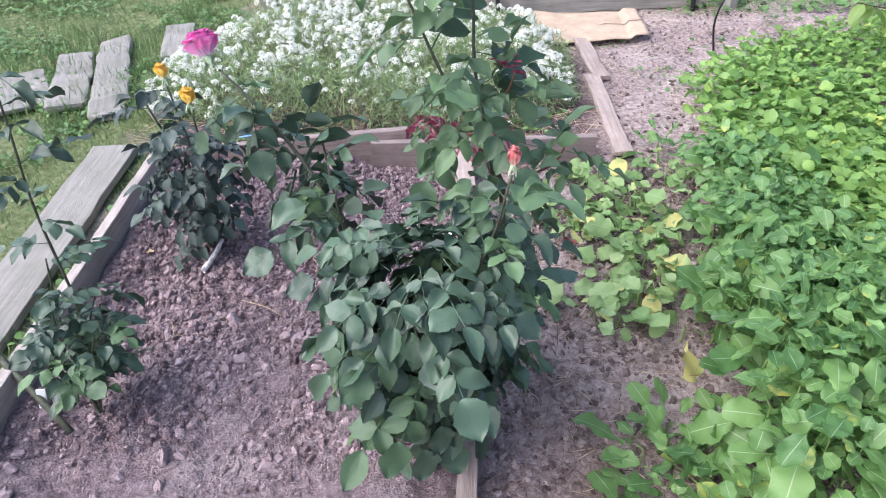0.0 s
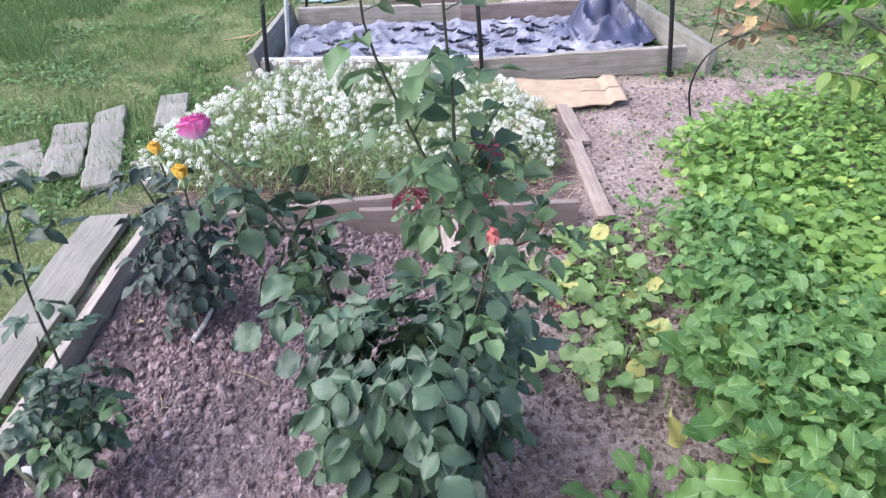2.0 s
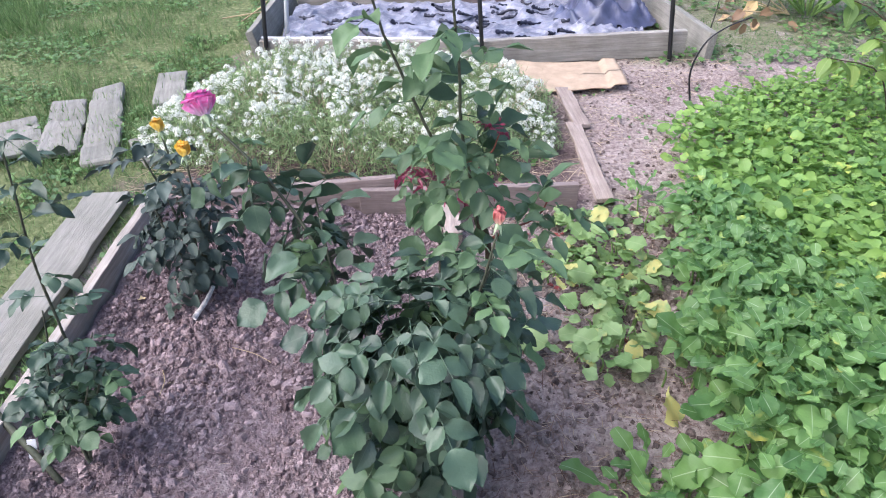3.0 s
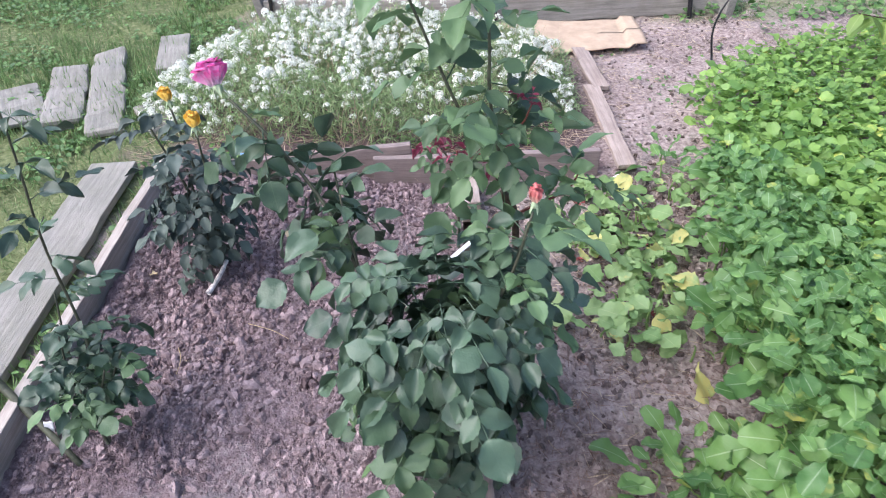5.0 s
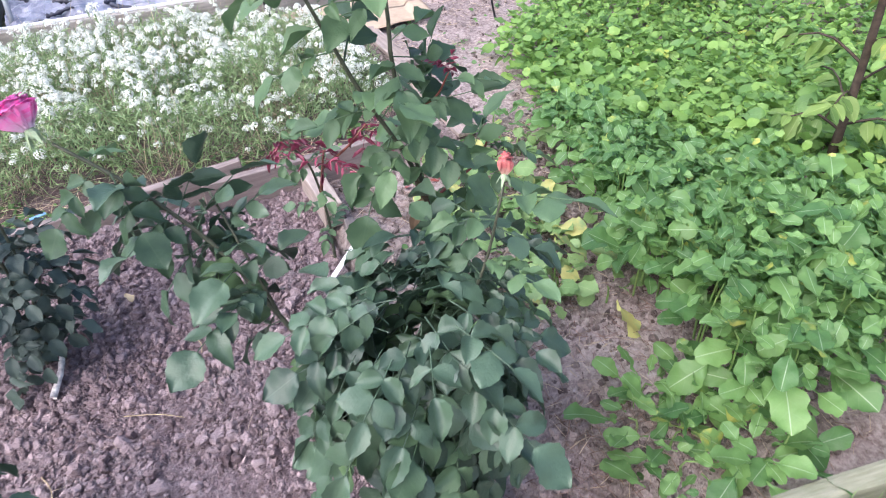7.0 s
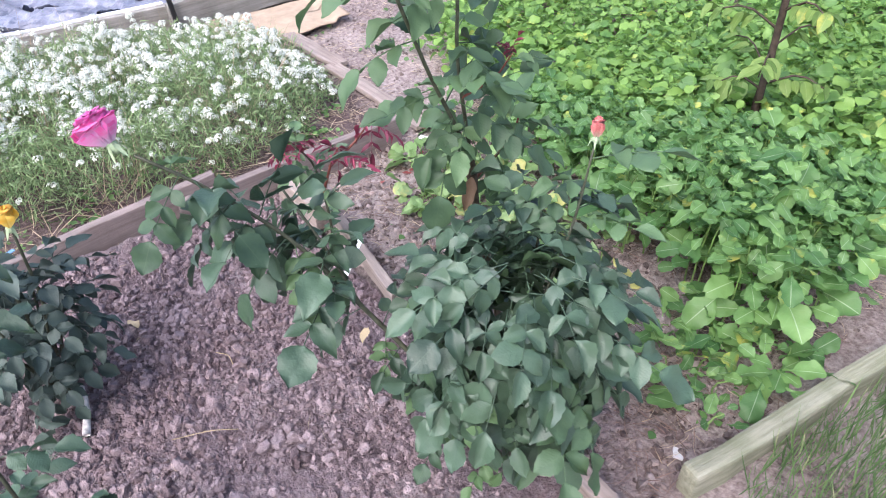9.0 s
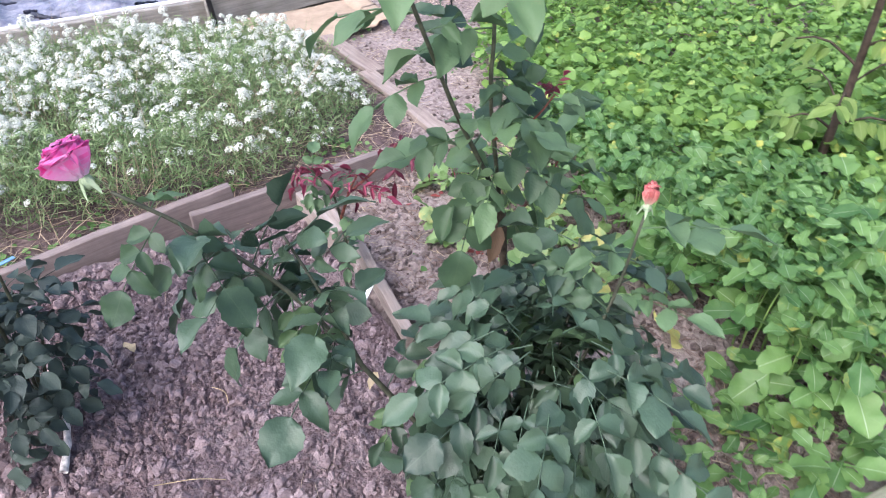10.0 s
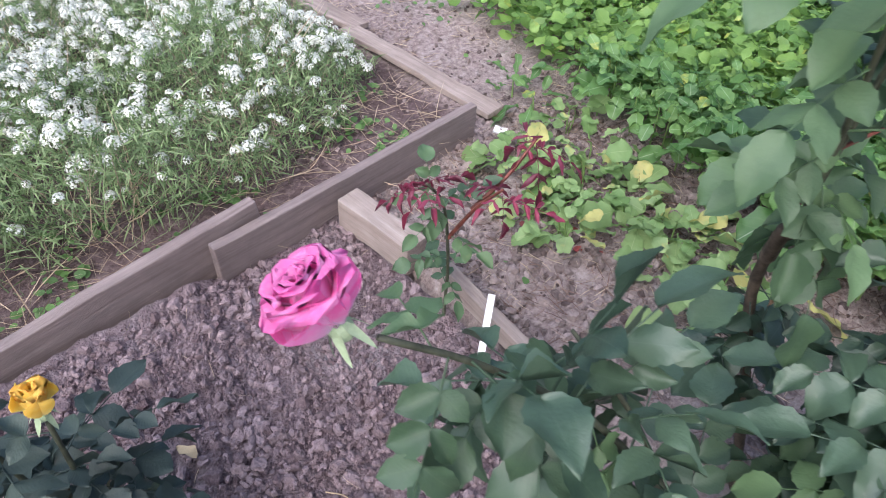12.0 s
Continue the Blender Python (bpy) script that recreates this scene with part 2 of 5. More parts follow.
# Darker copy of rose_leaf; shade inside the bushes is put into its colour.
M_ROSE_SHADED = leaf_material("shaded_rose_leaf", (0.022, 0.043, 0.027), (0.070, 0.116, 0.068), (0.10, 0.15, 0.075), vein=(0.08, 0.12, 0.08), rough=0.42, spec=0.45, share=0.08, thin=36.0, ribs=0.10)
M_ROSE_LIGHT = leaf_material("young_rose_leaf", (0.04, 0.08, 0.032), (0.105, 0.175, 0.068), (0.18, 0.22, 0.08), 0.85, vein=(0.14, 0.22, 0.1), share=0.2)
M_ROSE_RED = leaf_material("red_rose_leaf", (0.08, 0.014, 0.028), (0.26, 0.045, 0.085), (0.26, 0.07, 0.05), vein=(0.3, 0.06, 0.08), rough=0.35, share=0.15)
MUST = dict(dark=(0.078, 0.172, 0.042), light=(0.228, 0.365, 0.082), yellow=(0.46, 0.46, 0.09), yellow_from=0.79, vein=(0.36, 0.48, 0.22), vein_mix=0.35, rough=0.45, spec=0.4, share=0.35, veins=5.0, thin=55.0, ribs=0.12)
M_MUST = leaf_material("mustard_leaf", **{**MUST, "vein_mix": 0.75, "vein": (0.46, 0.56, 0.36), "thin": 34.0, "dark": (0.055, 0.135, 0.038), "light": (0.178, 0.31, 0.090)})
M_MUST_ALL = leaf_material("mustard_leaf_sward", joined=True, **MUST)
M_RADISH = leaf_material("pale_radish_leaf", (0.12, 0.22, 0.06), (0.29, 0.40, 0.16), (0.50, 0.47, 0.16), 0.74, vein=(0.5, 0.55, 0.3), share=0.3, veins=5.0, thin=50.0, ribs=0.12)
M_CABB = leaf_material("horseradish_leaf", (0.08, 0.2, 0.03), (0.2, 0.38, 0.07), (0.4, 0.4, 0.08), vein=(0.45, 0.55, 0.3), share=0.3, veins=7.0)
M_BROWN = leaf_material("withered_leaf", (0.12, 0.07, 0.04), (0.28, 0.18, 0.11), (0.45, 0.33, 0.15), 0.7, vein=(0.3, 0.2, 0.1))
M_SAP = leaf_material("sapling_leaf", (0.07, 0.135, 0.03), (0.19, 0.28, 0.065), (0.45, 0.42, 0.08), 0.8, vein=(0.4, 0.45, 0.2), share=0.3)
M_GRASS = leaf_material("lawn_grass", (0.040, 0.085, 0.025), (0.160, 0.25, 0.085), (0.38, 0.36, 0.21), 0.78, vein_mix=0.0, rough=0.7, joined=True, share=0.2)
M_ALYS = leaf_material("alyssum_foliage", (0.075, 0.13, 0.042), (0.285, 0.375, 0.175), (0.50, 0.48, 0.31), 0.80, vein_mix=0.0, rough=0.7, joined=True, share=0.25)
M_STRAW = leaf_material("straw", (0.3, 0.22, 0.14), (0.55, 0.45, 0.32), (0.62, 0.54, 0.42), vein_mix=0.0, rough=0.85, joined=True, share=0.1)
M_TWIG = leaf_material("broken_twig", (0.085, 0.045, 0.035), (0.27, 0.18, 0.14), (0.5, 0.4, 0.3), 0.8, vein_mix=0.0, rough=0.9, joined=True, share=0.05)
M_FLORET = leaf_material("white_florets", (0.50, 0.52, 0.39), (0.78, 0.79, 0.73), (0.82, 0.82, 0.77), 0.8, vein_mix=0.0, rough=0.8, spec=0.2, joined=True, share=0.15)
M_PINK = petal_material("pink_petal", (0.95, 0.30, 0.66), (0.97, 0.80, 0.92), (0.95, 0.42, 0.74), 0.7)
M_PINKBACK = petal_material("pale_petal_back", (0.94, 0.45, 0.78), (0.97, 0.84, 0.93), (0.90, 0.20, 0.56), 0.55)
M_YELLOW = petal_material("yellow_petal", (0.94, 0.70, 0.13), (0.93, 0.82, 0.36), (0.92, 0.55, 0.09), 0.5)
M_SALMON = petal_material("salmon_petal", (0.66, 0.20, 0.19), (0.80, 0.58, 0.46), (0.62, 0.14, 0.16))
M_SEPAL = plain_material("sepal", (0.32, 0.4, 0.24), 0.6, 0.25, 60.0, 0.25)


# ---- building helpers ----
rng = np.random.default_rng(7)


def mesh_from(name, verts, quads, mats, uvs=None, smooth=True, index=None):
    """A mesh of quads; uvs: one pair a vertex."""
    me = bpy.data.meshes.new(name)
    verts, quads = np.asarray(verts, float), np.asarray(quads, int)
    n = len(quads)
    me.vertices.add(len(verts))
    me.vertices.foreach_set("co", verts.ravel())
    me.loops.add(n * 4)
    me.loops.foreach_set("vertex_index", quads.ravel())
    me.polygons.add(n)
    me.polygons.foreach_set("loop_start", np.arange(n) * 4)
    if uvs is not None:
        layer = me.uv_layers.new(name="UVMap")
        layer.data.foreach_set("uv", np.asarray(uvs, float)[quads.ravel()].ravel())
    for m in mats if isinstance(mats, (list, tuple)) else [mats]:
        me.materials.append(m)
    if index is not None:
        me.polygons.foreach_set("material_index", np.asarray(index, int))
    me.update(calc_edges=True)
    me.validate()
    me.polygons.foreach_set("use_smooth", np.full(len(me.polygons), smooth))
    return me


def put(name, mesh, parent=None, m=None, label=""):
    """A mesh object under a thing or a part; m is its pose in the thing's own space."""
    ob = new(name, mesh)
    ob.parent = parent
    if m is not None:
        ob.matrix_basis = m
    if label:
        ob["label"] = label
    return ob


def part(name, bm, material, parent, label="", m=None):
    me = bpy.data.meshes.new(name)
    bm.to_mesh(me)
    bm.free()
    me.materials.append(material)
    return put(name, me, parent, m, label)


def box_mesh(name, sx, sy, sz, mat, bevel=0.004, rough=0.0, cuts=1, seed=0, taper=0.0):
    """A board or block, its base centred on the origin, with worn, slightly crooked edges."""
    bm = bmesh.new()
    bmesh.ops.create_cube(bm, size=1.0)
    for v in bm.verts:
        v.co = Vector((v.co.x * sx, v.co.y * sy, (v.co.z + 0.5) * sz))
    if cuts > 1:
        axis = 0 if sx > sy else 1
        es = [e for e in bm.edges if abs((e.verts[0].co - e.verts[1].co)[axis]) > 0.5 * (sx, sy)[axis]]
        bmesh.ops.subdivide_edges(bm, edges=es, cuts=cuts)
    if bevel:
        bmesh.ops.bevel(bm, geom=[e for e in bm.edges if e.calc_face_angle(0) > 0.5], offset=bevel, segments=2, affect="EDGES", profile=0.6)
    for v in bm.verts:
        d = noise.noise_vector(v.co * 6 + Vector((seed * 9.1, seed * 3.7, 0))) + 0.5 * noise.noise_vector(v.co * 17 + Vector((0, seed * 3.7, 4)))
        v.co += d * rough
    me = bpy.data.meshes.new(name)
    bm.to_mesh(me)
    bm.free()
    me.materials.append(mat)
    return me


def spline(points, n):
    """n places along a smooth line through the points."""
    p = np.asarray(points, float)
    if len(p) == 2:
        return p[0] + (p[1] - p[0]) * np.linspace(0, 1, n)[:, None]
    q = np.vstack([2 * p[0] - p[1], p, 2 * p[-1] - p[-2]])
    out = []
    for s in np.linspace(0, len(p) - 1 - 1e-6, n):
        i, t = int(s), s - int(s)
        a, b, c, d = q[i:i + 4]
        out.append(0.5 * (2 * b + (c - a) * t + (2 * a - 5 * b + 4 * c - d) * t * t + (3 * b - a - 3 * c + d) * t ** 3))
    return np.array(out)


def tube_arrays(points, r0, r1, n=10, sides=6, bump=0.0):
    line = spline(points, n)
    tang = np.gradient(line, axis=0)
    tang /= np.linalg.norm(tang, axis=1)[:, None] + 1e-9
    ref = np.array([0.3, 0.9, 0.1]) if abs(tang[:, 2]).mean() > 0.6 else np.array([0.05, 0.1, 1.0])
    verts, uvs = [], []
    for i in range(n):
        a = np.cross(tang[i], ref)
        a /= np.linalg.norm(a) + 1e-9
        b = np.cross(tang[i], a)
        r = r0 + (r1 - r0) * i / (n - 1)
        r *= 1 + bump * math.sin(i * 2.7)
        for k in range(sides):
            w = 2 * math.pi * k / sides
            verts.append(line[i] + r * (math.cos(w) * a + math.sin(w) * b))
            uvs.append((k / sides, i / (n - 1)))
    quads = [(i * sides + k, i * sides + (k + 1) % sides, (i + 1) * sides + (k + 1) % sides, (i + 1) * sides + k) for i in range(n - 1) for k in range(sides)]
    for base in (0, (n - 1) * sides):
        if sides == 6:
            quads += [(base, base + 1, base + 2, base + 3), (base + 3, base + 4, base + 5, base)]
    return np.array(verts), np.array(quads), np.array(uvs)


def tube(name, points, r0, r1, mat, parent=None, n=10, sides=6, bump=0.0, label=""):
    v, q, u = tube_arrays(points, r0, r1, n, sides, bump)
    return put(name, mesh_from(name, v, q, mat, u), parent, None, label)


def leaf_arrays(width=0.6, rows=7, cols=4, teeth=0.0, fold=0.15, curl=0.2, lobes=0.0, tip=1.0, wave=0.0, seed=0, shape="oval"):
    """One blade, 1 long, from the origin along +y, its face up."""
    r = np.random.default_rng(seed)
    verts, uvs = [], []
    ph = r.uniform(0, 6.28)
    margin = r.uniform(-1, 1, (rows + 1, 2)) * (0.11 if shape == "lyre" else 0.0)
    ruffle = r.uniform(0, 6.28, 2)
    for i in range(rows + 1):
        t = 0.5 - 0.5 * math.cos(math.pi * i / rows) if shape != "spear" else i / rows
        if shape == "oval":
            w = math.sin(math.pi * t ** 0.9) ** 0.72 * (1.06 - 0.12 * t) if 0 < t < 1 else 0.0
        elif shape == "spoon":
            k = min(1.0, max(0.0, (t - 0.24) / 0.76))
            w = max(0.055, max(0.0, 1 - (2 * k ** 1.15 - 1) ** 2) ** 0.42)
        elif shape == "rose":
            w = math.sin(math.pi * t ** 0.86) ** 0.70 * (1.10 - 0.16 * t) * (1 - 0.40 * max(0.0, t - 0.78) / 0.22) if 0 < t < 1 else 0.0
        elif shape == "lyre":
            head = max(0.0, 1 - ((t - 0.64) / 0.365) ** 2) ** 0.46
            w = max(0.05, head, (0.34 + 0.16 * math.cos(t * 46 + ph)) * (1 if 0.24 < t < 0.5 else 0))
        else:
            w = (1 - t) ** 0.6 * min(1.0, t * 6 + 0.35)
        if i in (0, rows):
            w = max(w, 0.02)
        w *= 1 + lobes * math.sin(t * 14 + ph) + teeth * (1 if i % 2 else -1)
        for j in range(cols + 1):
            s = 2 * j / cols - 1
            x = 0.5 * width * w * s * (1 + margin[i, int(s > 0)] * abs(s))
            z = (wave * 0.8 * math.sin(t * 17 + ruffle[int(s > 0)]) * s * s if shape == "lyre" else 0.0) + fold * width * 0.5 * w * abs(s) - curl * t * t + wave * math.sin(t * 9 + s * 3 + ph) * abs(s)
            y = t * tip + 0.03 * math.sin(s * 5 + ph) * lobes
            verts.append((x, y, z))
            uvs.append((0.5 + 0.5 * s, t))
    c = cols + 1
    quads = [(i * c + j, i * c + j + 1, (i + 1) * c + j + 1, (i + 1) * c + j) for i in range(rows) for j in range(cols)]
    return np.array(verts), np.array(quads), np.array(uvs)


def moved(arrays, m):
    v, q, u = arrays
    m = np.array(m)
    return v @ m[:3, :3].T + m[:3, 3], q, u


def joined(list_of_arrays):
    vs, qs, us, n = [], [], [], 0
    for v, q, u in list_of_arrays:
        vs.append(v), qs.append(q + n), us.append(u)
        n += len(v)
    return np.vstack(vs), np.vstack(qs), np.vstack(us)


def scatter(templates, poses, picks):
    """Many copies of a few shapes as one set of arrays."""
    vs, qs, us, n = [], [], [], 0
    poses, picks = np.asarray(poses, float), np.asarray(picks)
    for k, (v, q, u) in enumerate(templates):
        P = poses[picks == k]
        if not len(P):
            continue
        vv = np.einsum("nij,vj->nvi", P[:, :3, :3], v) + P[:, None, :3, 3]
        vs.append(vv.reshape(-1, 3))
        qs.append((q[None] + (np.arange(len(P)) * len(v))[:, None, None]).reshape(-1, 4) + n)
        us.append(np.tile(u, (len(P), 1)))
        n += len(P) * len(v)
    return np.vstack(vs), np.vstack(qs), np.vstack(us)


def frame_on(place, along, normal, size=1.0):
    """A pose at place with +y along a direction and +z near a normal."""
    y = Vector(along).normalized()
    x = y.cross(Vector(normal))
    if x.length < 1e-4:
        x = y.cross(Vector((0.3, 0.2, 0.9)))
    x.normalize()
    z = x.cross(y)
    m = Matrix((x, y, z)).transposed().to_4x4() @ Matrix.Diagonal((size, size, size, 1.0))
    m.translation = Vector(place)
    return m


def thing(name, place, label, category, group="", kind=""):
    ob = new(name)
    ob.empty_display_size = 0.05
    ob.matrix_basis = Matrix.Translation(place)
    return tagged(ob, label, category, group, kind)


def jit(a):
    return Vector(rng.uniform(-a, a, 3))


def fbm(x, y, s, z=0.0):
    return noise.fractal(Vector((x * s, y * s, z)), 0.7, 2.1, 4)


# ---- ground ----
def ground_height(x, y):
    near = 1.0 if y < 9 and abs(x) < 6 else 0.3
    h = (0.012 * fbm(x, y, 5.0) + 0.006 * fbm(x, y, 17.0, 6.0)) * near + 0.03 * fbm(x, y, 0.7, 3.0) * (1 if y > 4 or x < -2 else 0.25)
    if -1.12 < x < 0.09 and 0.5 < y < 2.6:
        h = min(h, 0.0) - 0.05
    return h - 0.012


def lines(lo, hi, dense_lo, dense_hi, step):
    near = list(np.arange(dense_lo, dense_hi, step))
    out, d, v = [], step, dense_lo
    while v > lo:
        d *= 1.25
        v -= d
        out.append(v)
    up, d, v = [], step, dense_hi
    while v < hi:
        d *= 1.25
        up.append(v)
        v += d
    return np.array(out[::-1] + near + up)


def grid_mesh(name, xs, ys, height, mat):
    verts = [(x, y, height(x, y)) for y in ys for x in xs]
    n = len(xs)
    quads = [(j * n + i, j * n + i + 1, (j + 1) * n + i + 1, (j + 1) * n + i) for j in range(len(ys) - 1) for i in range(n - 1)]
    return mesh_from(name, verts, quads, mat)


ground = put("ground", grid_mesh("ground", lines(-400, 400, -2.2, 2.4, 0.035), lines(-400, 400, 0.4, 5.0, 0.035), ground_height, M_GROUND))
tagged(ground, "trodden pale brown garden soil running into thin lawn", "ground", kind="structure")


def bed_height(x, y):
    h = 0.016 * fbm(x, y, 7.0) + 0.009 * fbm(x, y, 21.0, 2.0) + 0.006 * fbm(x, y, 38.0, 5.0)
    a = min(1.0, max(0.0, (y - 2.22) / 0.28)) * min(1.0, max(0.0, (-0.22 - x) / 0.2))
    b = min(1.0, max(0.0, (-0.92 - x) / 0.14))
    return h + 0.05 * max(a * a * (3 - 2 * a), 0.9 * b * b * (3 - 2 * b)) - 0.008


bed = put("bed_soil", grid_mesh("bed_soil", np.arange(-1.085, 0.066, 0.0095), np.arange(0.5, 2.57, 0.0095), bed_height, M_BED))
tagged(bed, "freshly dug purplish brown soil with crumbs and pale ash", "soil", kind="structure")


def clod_arrays(seed, cuts=1):
    bm = bmesh.new()
    bmesh.ops.create_cube(bm, size=1.0)
    if cuts:
        bmesh.ops.subdivide_edges(bm, edges=bm.edges[:], cuts=cuts, use_grid_fill=True)
    for v in bm.verts:
        c = v.co.lerp(v.co.normalized() * 0.5, 0.7)
        v.co = c + noise.noise_vector(c * 2.6 + Vector((seed * 5.3, 0, 0))) * 0.22 + noise.noise_vector(c * 6 + Vector((seed * 2.3, 5, 0))) * 0.11
        v.co.z *= 0.7
    vs = np.array([v.co for v in bm.verts])
    qs = np.array([[v.index for v in f.verts] for f in bm.faces])
    bm.free()
    return vs, qs, np.zeros((len(vs), 2))


BIG_CLODS = [clod_arrays(i + 20, 2) for i in range(9)]
CLODS = [clod_arrays(i) for i in range(7)]
CRUMBS = [clod_arrays(i + 40, 0) for i in range(7)]


def clods(name, n, x0, x1, y0, y1, sizes, mat, height, label, power=2.6, keep=None, shapes=None, smooth=False):
    poses, picks = [], []
    while len(poses) < n:
        x, y = rng.uniform(x0, x1), rng.uniform(y0, y1)
        if keep and not keep(x, y):
            continue
        s = sizes[0] + (sizes[1] - sizes[0]) * rng.uniform() ** power
        e = Euler(rng.uniform(0, 6.28, 3)).to_matrix().to_4x4()
        m = Matrix.Translation((x, y, height(x, y) + s * 0.10)) @ e @ Matrix.Diagonal((s, s * rng.uniform(0.7, 1.1), s * rng.uniform(0.6, 1.0), 1))
        poses.append(np.array(m))
        picks.append(rng.integers(len(CLODS)))
    v, q, u = scatter(shapes or CLODS, poses, picks)
    return tagged(put(name, mesh_from(name, v, q, mat, u, smooth)), label, "soil", kind="stuff")


def dug_over(x, y):
    return noise.noise(Vector((x * 3, y * 3, 1))) + 1.7 * (y - 1.4) - 3.2 * max(0.0, y - 2.05 - 0.25 * (x + 0.5)) + rng.uniform(-0.5, 0.6) > 0


clods("soil_lumps", 3200, -1.06, 0.05, 0.85, 2.54, (0.011, 0.034), M_CLOD, bed_height, "lumps of dug brown soil", 2.6, dug_over, BIG_CLODS, False)
clods("small_lumps", 9000, -1.06, 0.05, 0.85, 2.54, (0.006, 0.017), M_CLOD, bed_height, "small lumps of dug brown soil", 1.6, dug_over, CLODS, False)
clods("soil_crumbs", 9000, -1.06, 0.05, 0.8, 2.54, (0.003, 0.009), M_CLOD, bed_height, "loose crumbs of dug brown soil", 1.6,
      lambda x, y: noise.noise(Vector((x * 3, y * 3, 1))) + rng.uniform(-0.5, 0.9) > 0, CRUMBS)
clods("large_lumps", 110, -1.05, -0.35, 1.05, 1.95, (0.022, 0.05), M_CLOD, bed_height, "larger clods of dug brown soil", 2.0, None, BIG_CLODS, False)
clods("path_lumps", 2600, 0.13, 1.0, 0.95, 2.6, (0.010, 0.034), M_CRUMB, ground_height, "small lumps of soil beside the dividing board", 2.0, lambda x, y: noise.noise(Vector((x * 4, y * 4, 6))) + rng.uniform(-0.5, 0.5) > -0.1, CLODS, False)
clods("near_crumbs", 5000, 0.12, 1.0, 0.95, 2.6, (0.003, 0.011), M_CRUMB, ground_height, "fine crumbs of trodden soil beside the dividing board", 2.0, None, CRUMBS)
clods("path_crumbs", 6000, 0.13, 1.7, 0.95, 4.3, (0.004, 0.026), M_CRUMB, ground_height, "small pale crumbs of trodden soil beside the bed", 3.0, None, CRUMBS)

# ---- boards round the beds ----


def board(name, size, place, mat, label, turn=(0, 0, 0), bevel=0.004, rough=0.004, cuts=14, seed=0, kind="", category="board"):
    ob = put(name, box_mesh(name, *size, mat, bevel, rough, cuts, seed), None, pose(*place, *turn))
    return tagged(ob, label, category, "", kind)


board("edging_board", (1.06, 0.033, 0.17), (-0.65, 2.612, -0.072), M_BOARD, "weathered brown edging board along the flower patch", (0, -5.0, 0), seed=1)
board("edging_board", (0.90, 0.030, 0.165), (0.163, 2.578, -0.058), M_BOARD, "reddish brown edging board lapped over the first, beside the path", (0, 0, 1.8), seed=2)
board("edging_board", (0.035, 1.95, 0.16), (-1.107, 1.62, -0.04), M_BOARD_Y, "pale weathered edging board along the dug bed", (0, 0, 1.0), seed=4)
board("walking_plank", (0.19, 1.5, 0.032), (-1.372, 1.95, 0.0), M_GREY, "wide silver grey plank lying on the trodden grass", (0, 0, 2.0), rough=0.006, seed=5, category="plank")
board("wooden_block", (0.068, 0.25, 0.092), (0.088, 2.40, 0.0), M_LATH, "short squared brown timber lying against the edging board", (2, 0, 4), seed=6, category="timber")
board("dividing_board", (0.032, 0.43, 0.055), (0.105, 2.02, -0.003), M_LATH, "narrow bleached brown board standing between two beds", (0, 0, -7.0), seed=7)
board("dividing_board", (0.046, 0.78, 0.06), (0.088, 1.05, 0.0), M_LATH, "narrow brown board running out from under the rose bush", (0, 0, -1), seed=17)
board("path_lath", (0.075, 0.76, 0.022), (0.725, 2.98, 0.005), M_LATH, "bleached lath lying along the soil path", (0, 0, 1.5), seed=8, rough=0.008, category="lath")
board("path_lath", (0.08, 0.50, 0.022), (0.745, 3.58, 0.002), M_LATH, "bleached lath end tucked under the cardboard", (0, 0, 4), seed=9, rough=0.006, category="lath")
board("stepping_block", (0.19, 0.68, 0.035), (-1.92, 3.40, 0.0), M_GREY, "thick silver grey timber block in the grass", (0, 0, 20), 0.018, 0.02, 12, 10, "", "timber")
board("stepping_block", (0.175, 1.0, 0.035), (-1.735, 3.46, 0.0), M_GREY, "long silver grey timber block in the grass", (0, 0, 20), 0.018, 0.02, 12, 11, "", "timber")
board("stepping_block", (0.30, 0.45, 0.03), (-2.14, 3.26, 0.0), M_GREY, "low grey timber block half sunk in the grass", (0, 0, 30), 0.018, 0.02, 12, 12, "", "timber")
board("grey_slab", (0.17, 0.5, 0.04), (-1.53, 3.9, 0.0), M_GREY, "flat grey slab lying beside the white flowers", (0, 0, 15), 0.01, 0.006, 4, 13, "", "slab")
board("grey_slab", (0.14, 0.3, 0.04), (-1.36, 3.12, 0.0), M_GREY, "small grey slab half hidden by the white flowers", (0, 0, 35), 0.01, 0.006, 4, 14, "", "slab")
board("mossy_beam", (1.5, 0.05, 0.12), (1.01, 0.832, -0.045), M_BEAM, "thick mossy beam lying along the mustard bed", (0, 0, -7.5), 0.012, 0.008, 14, 15, "", "timber")


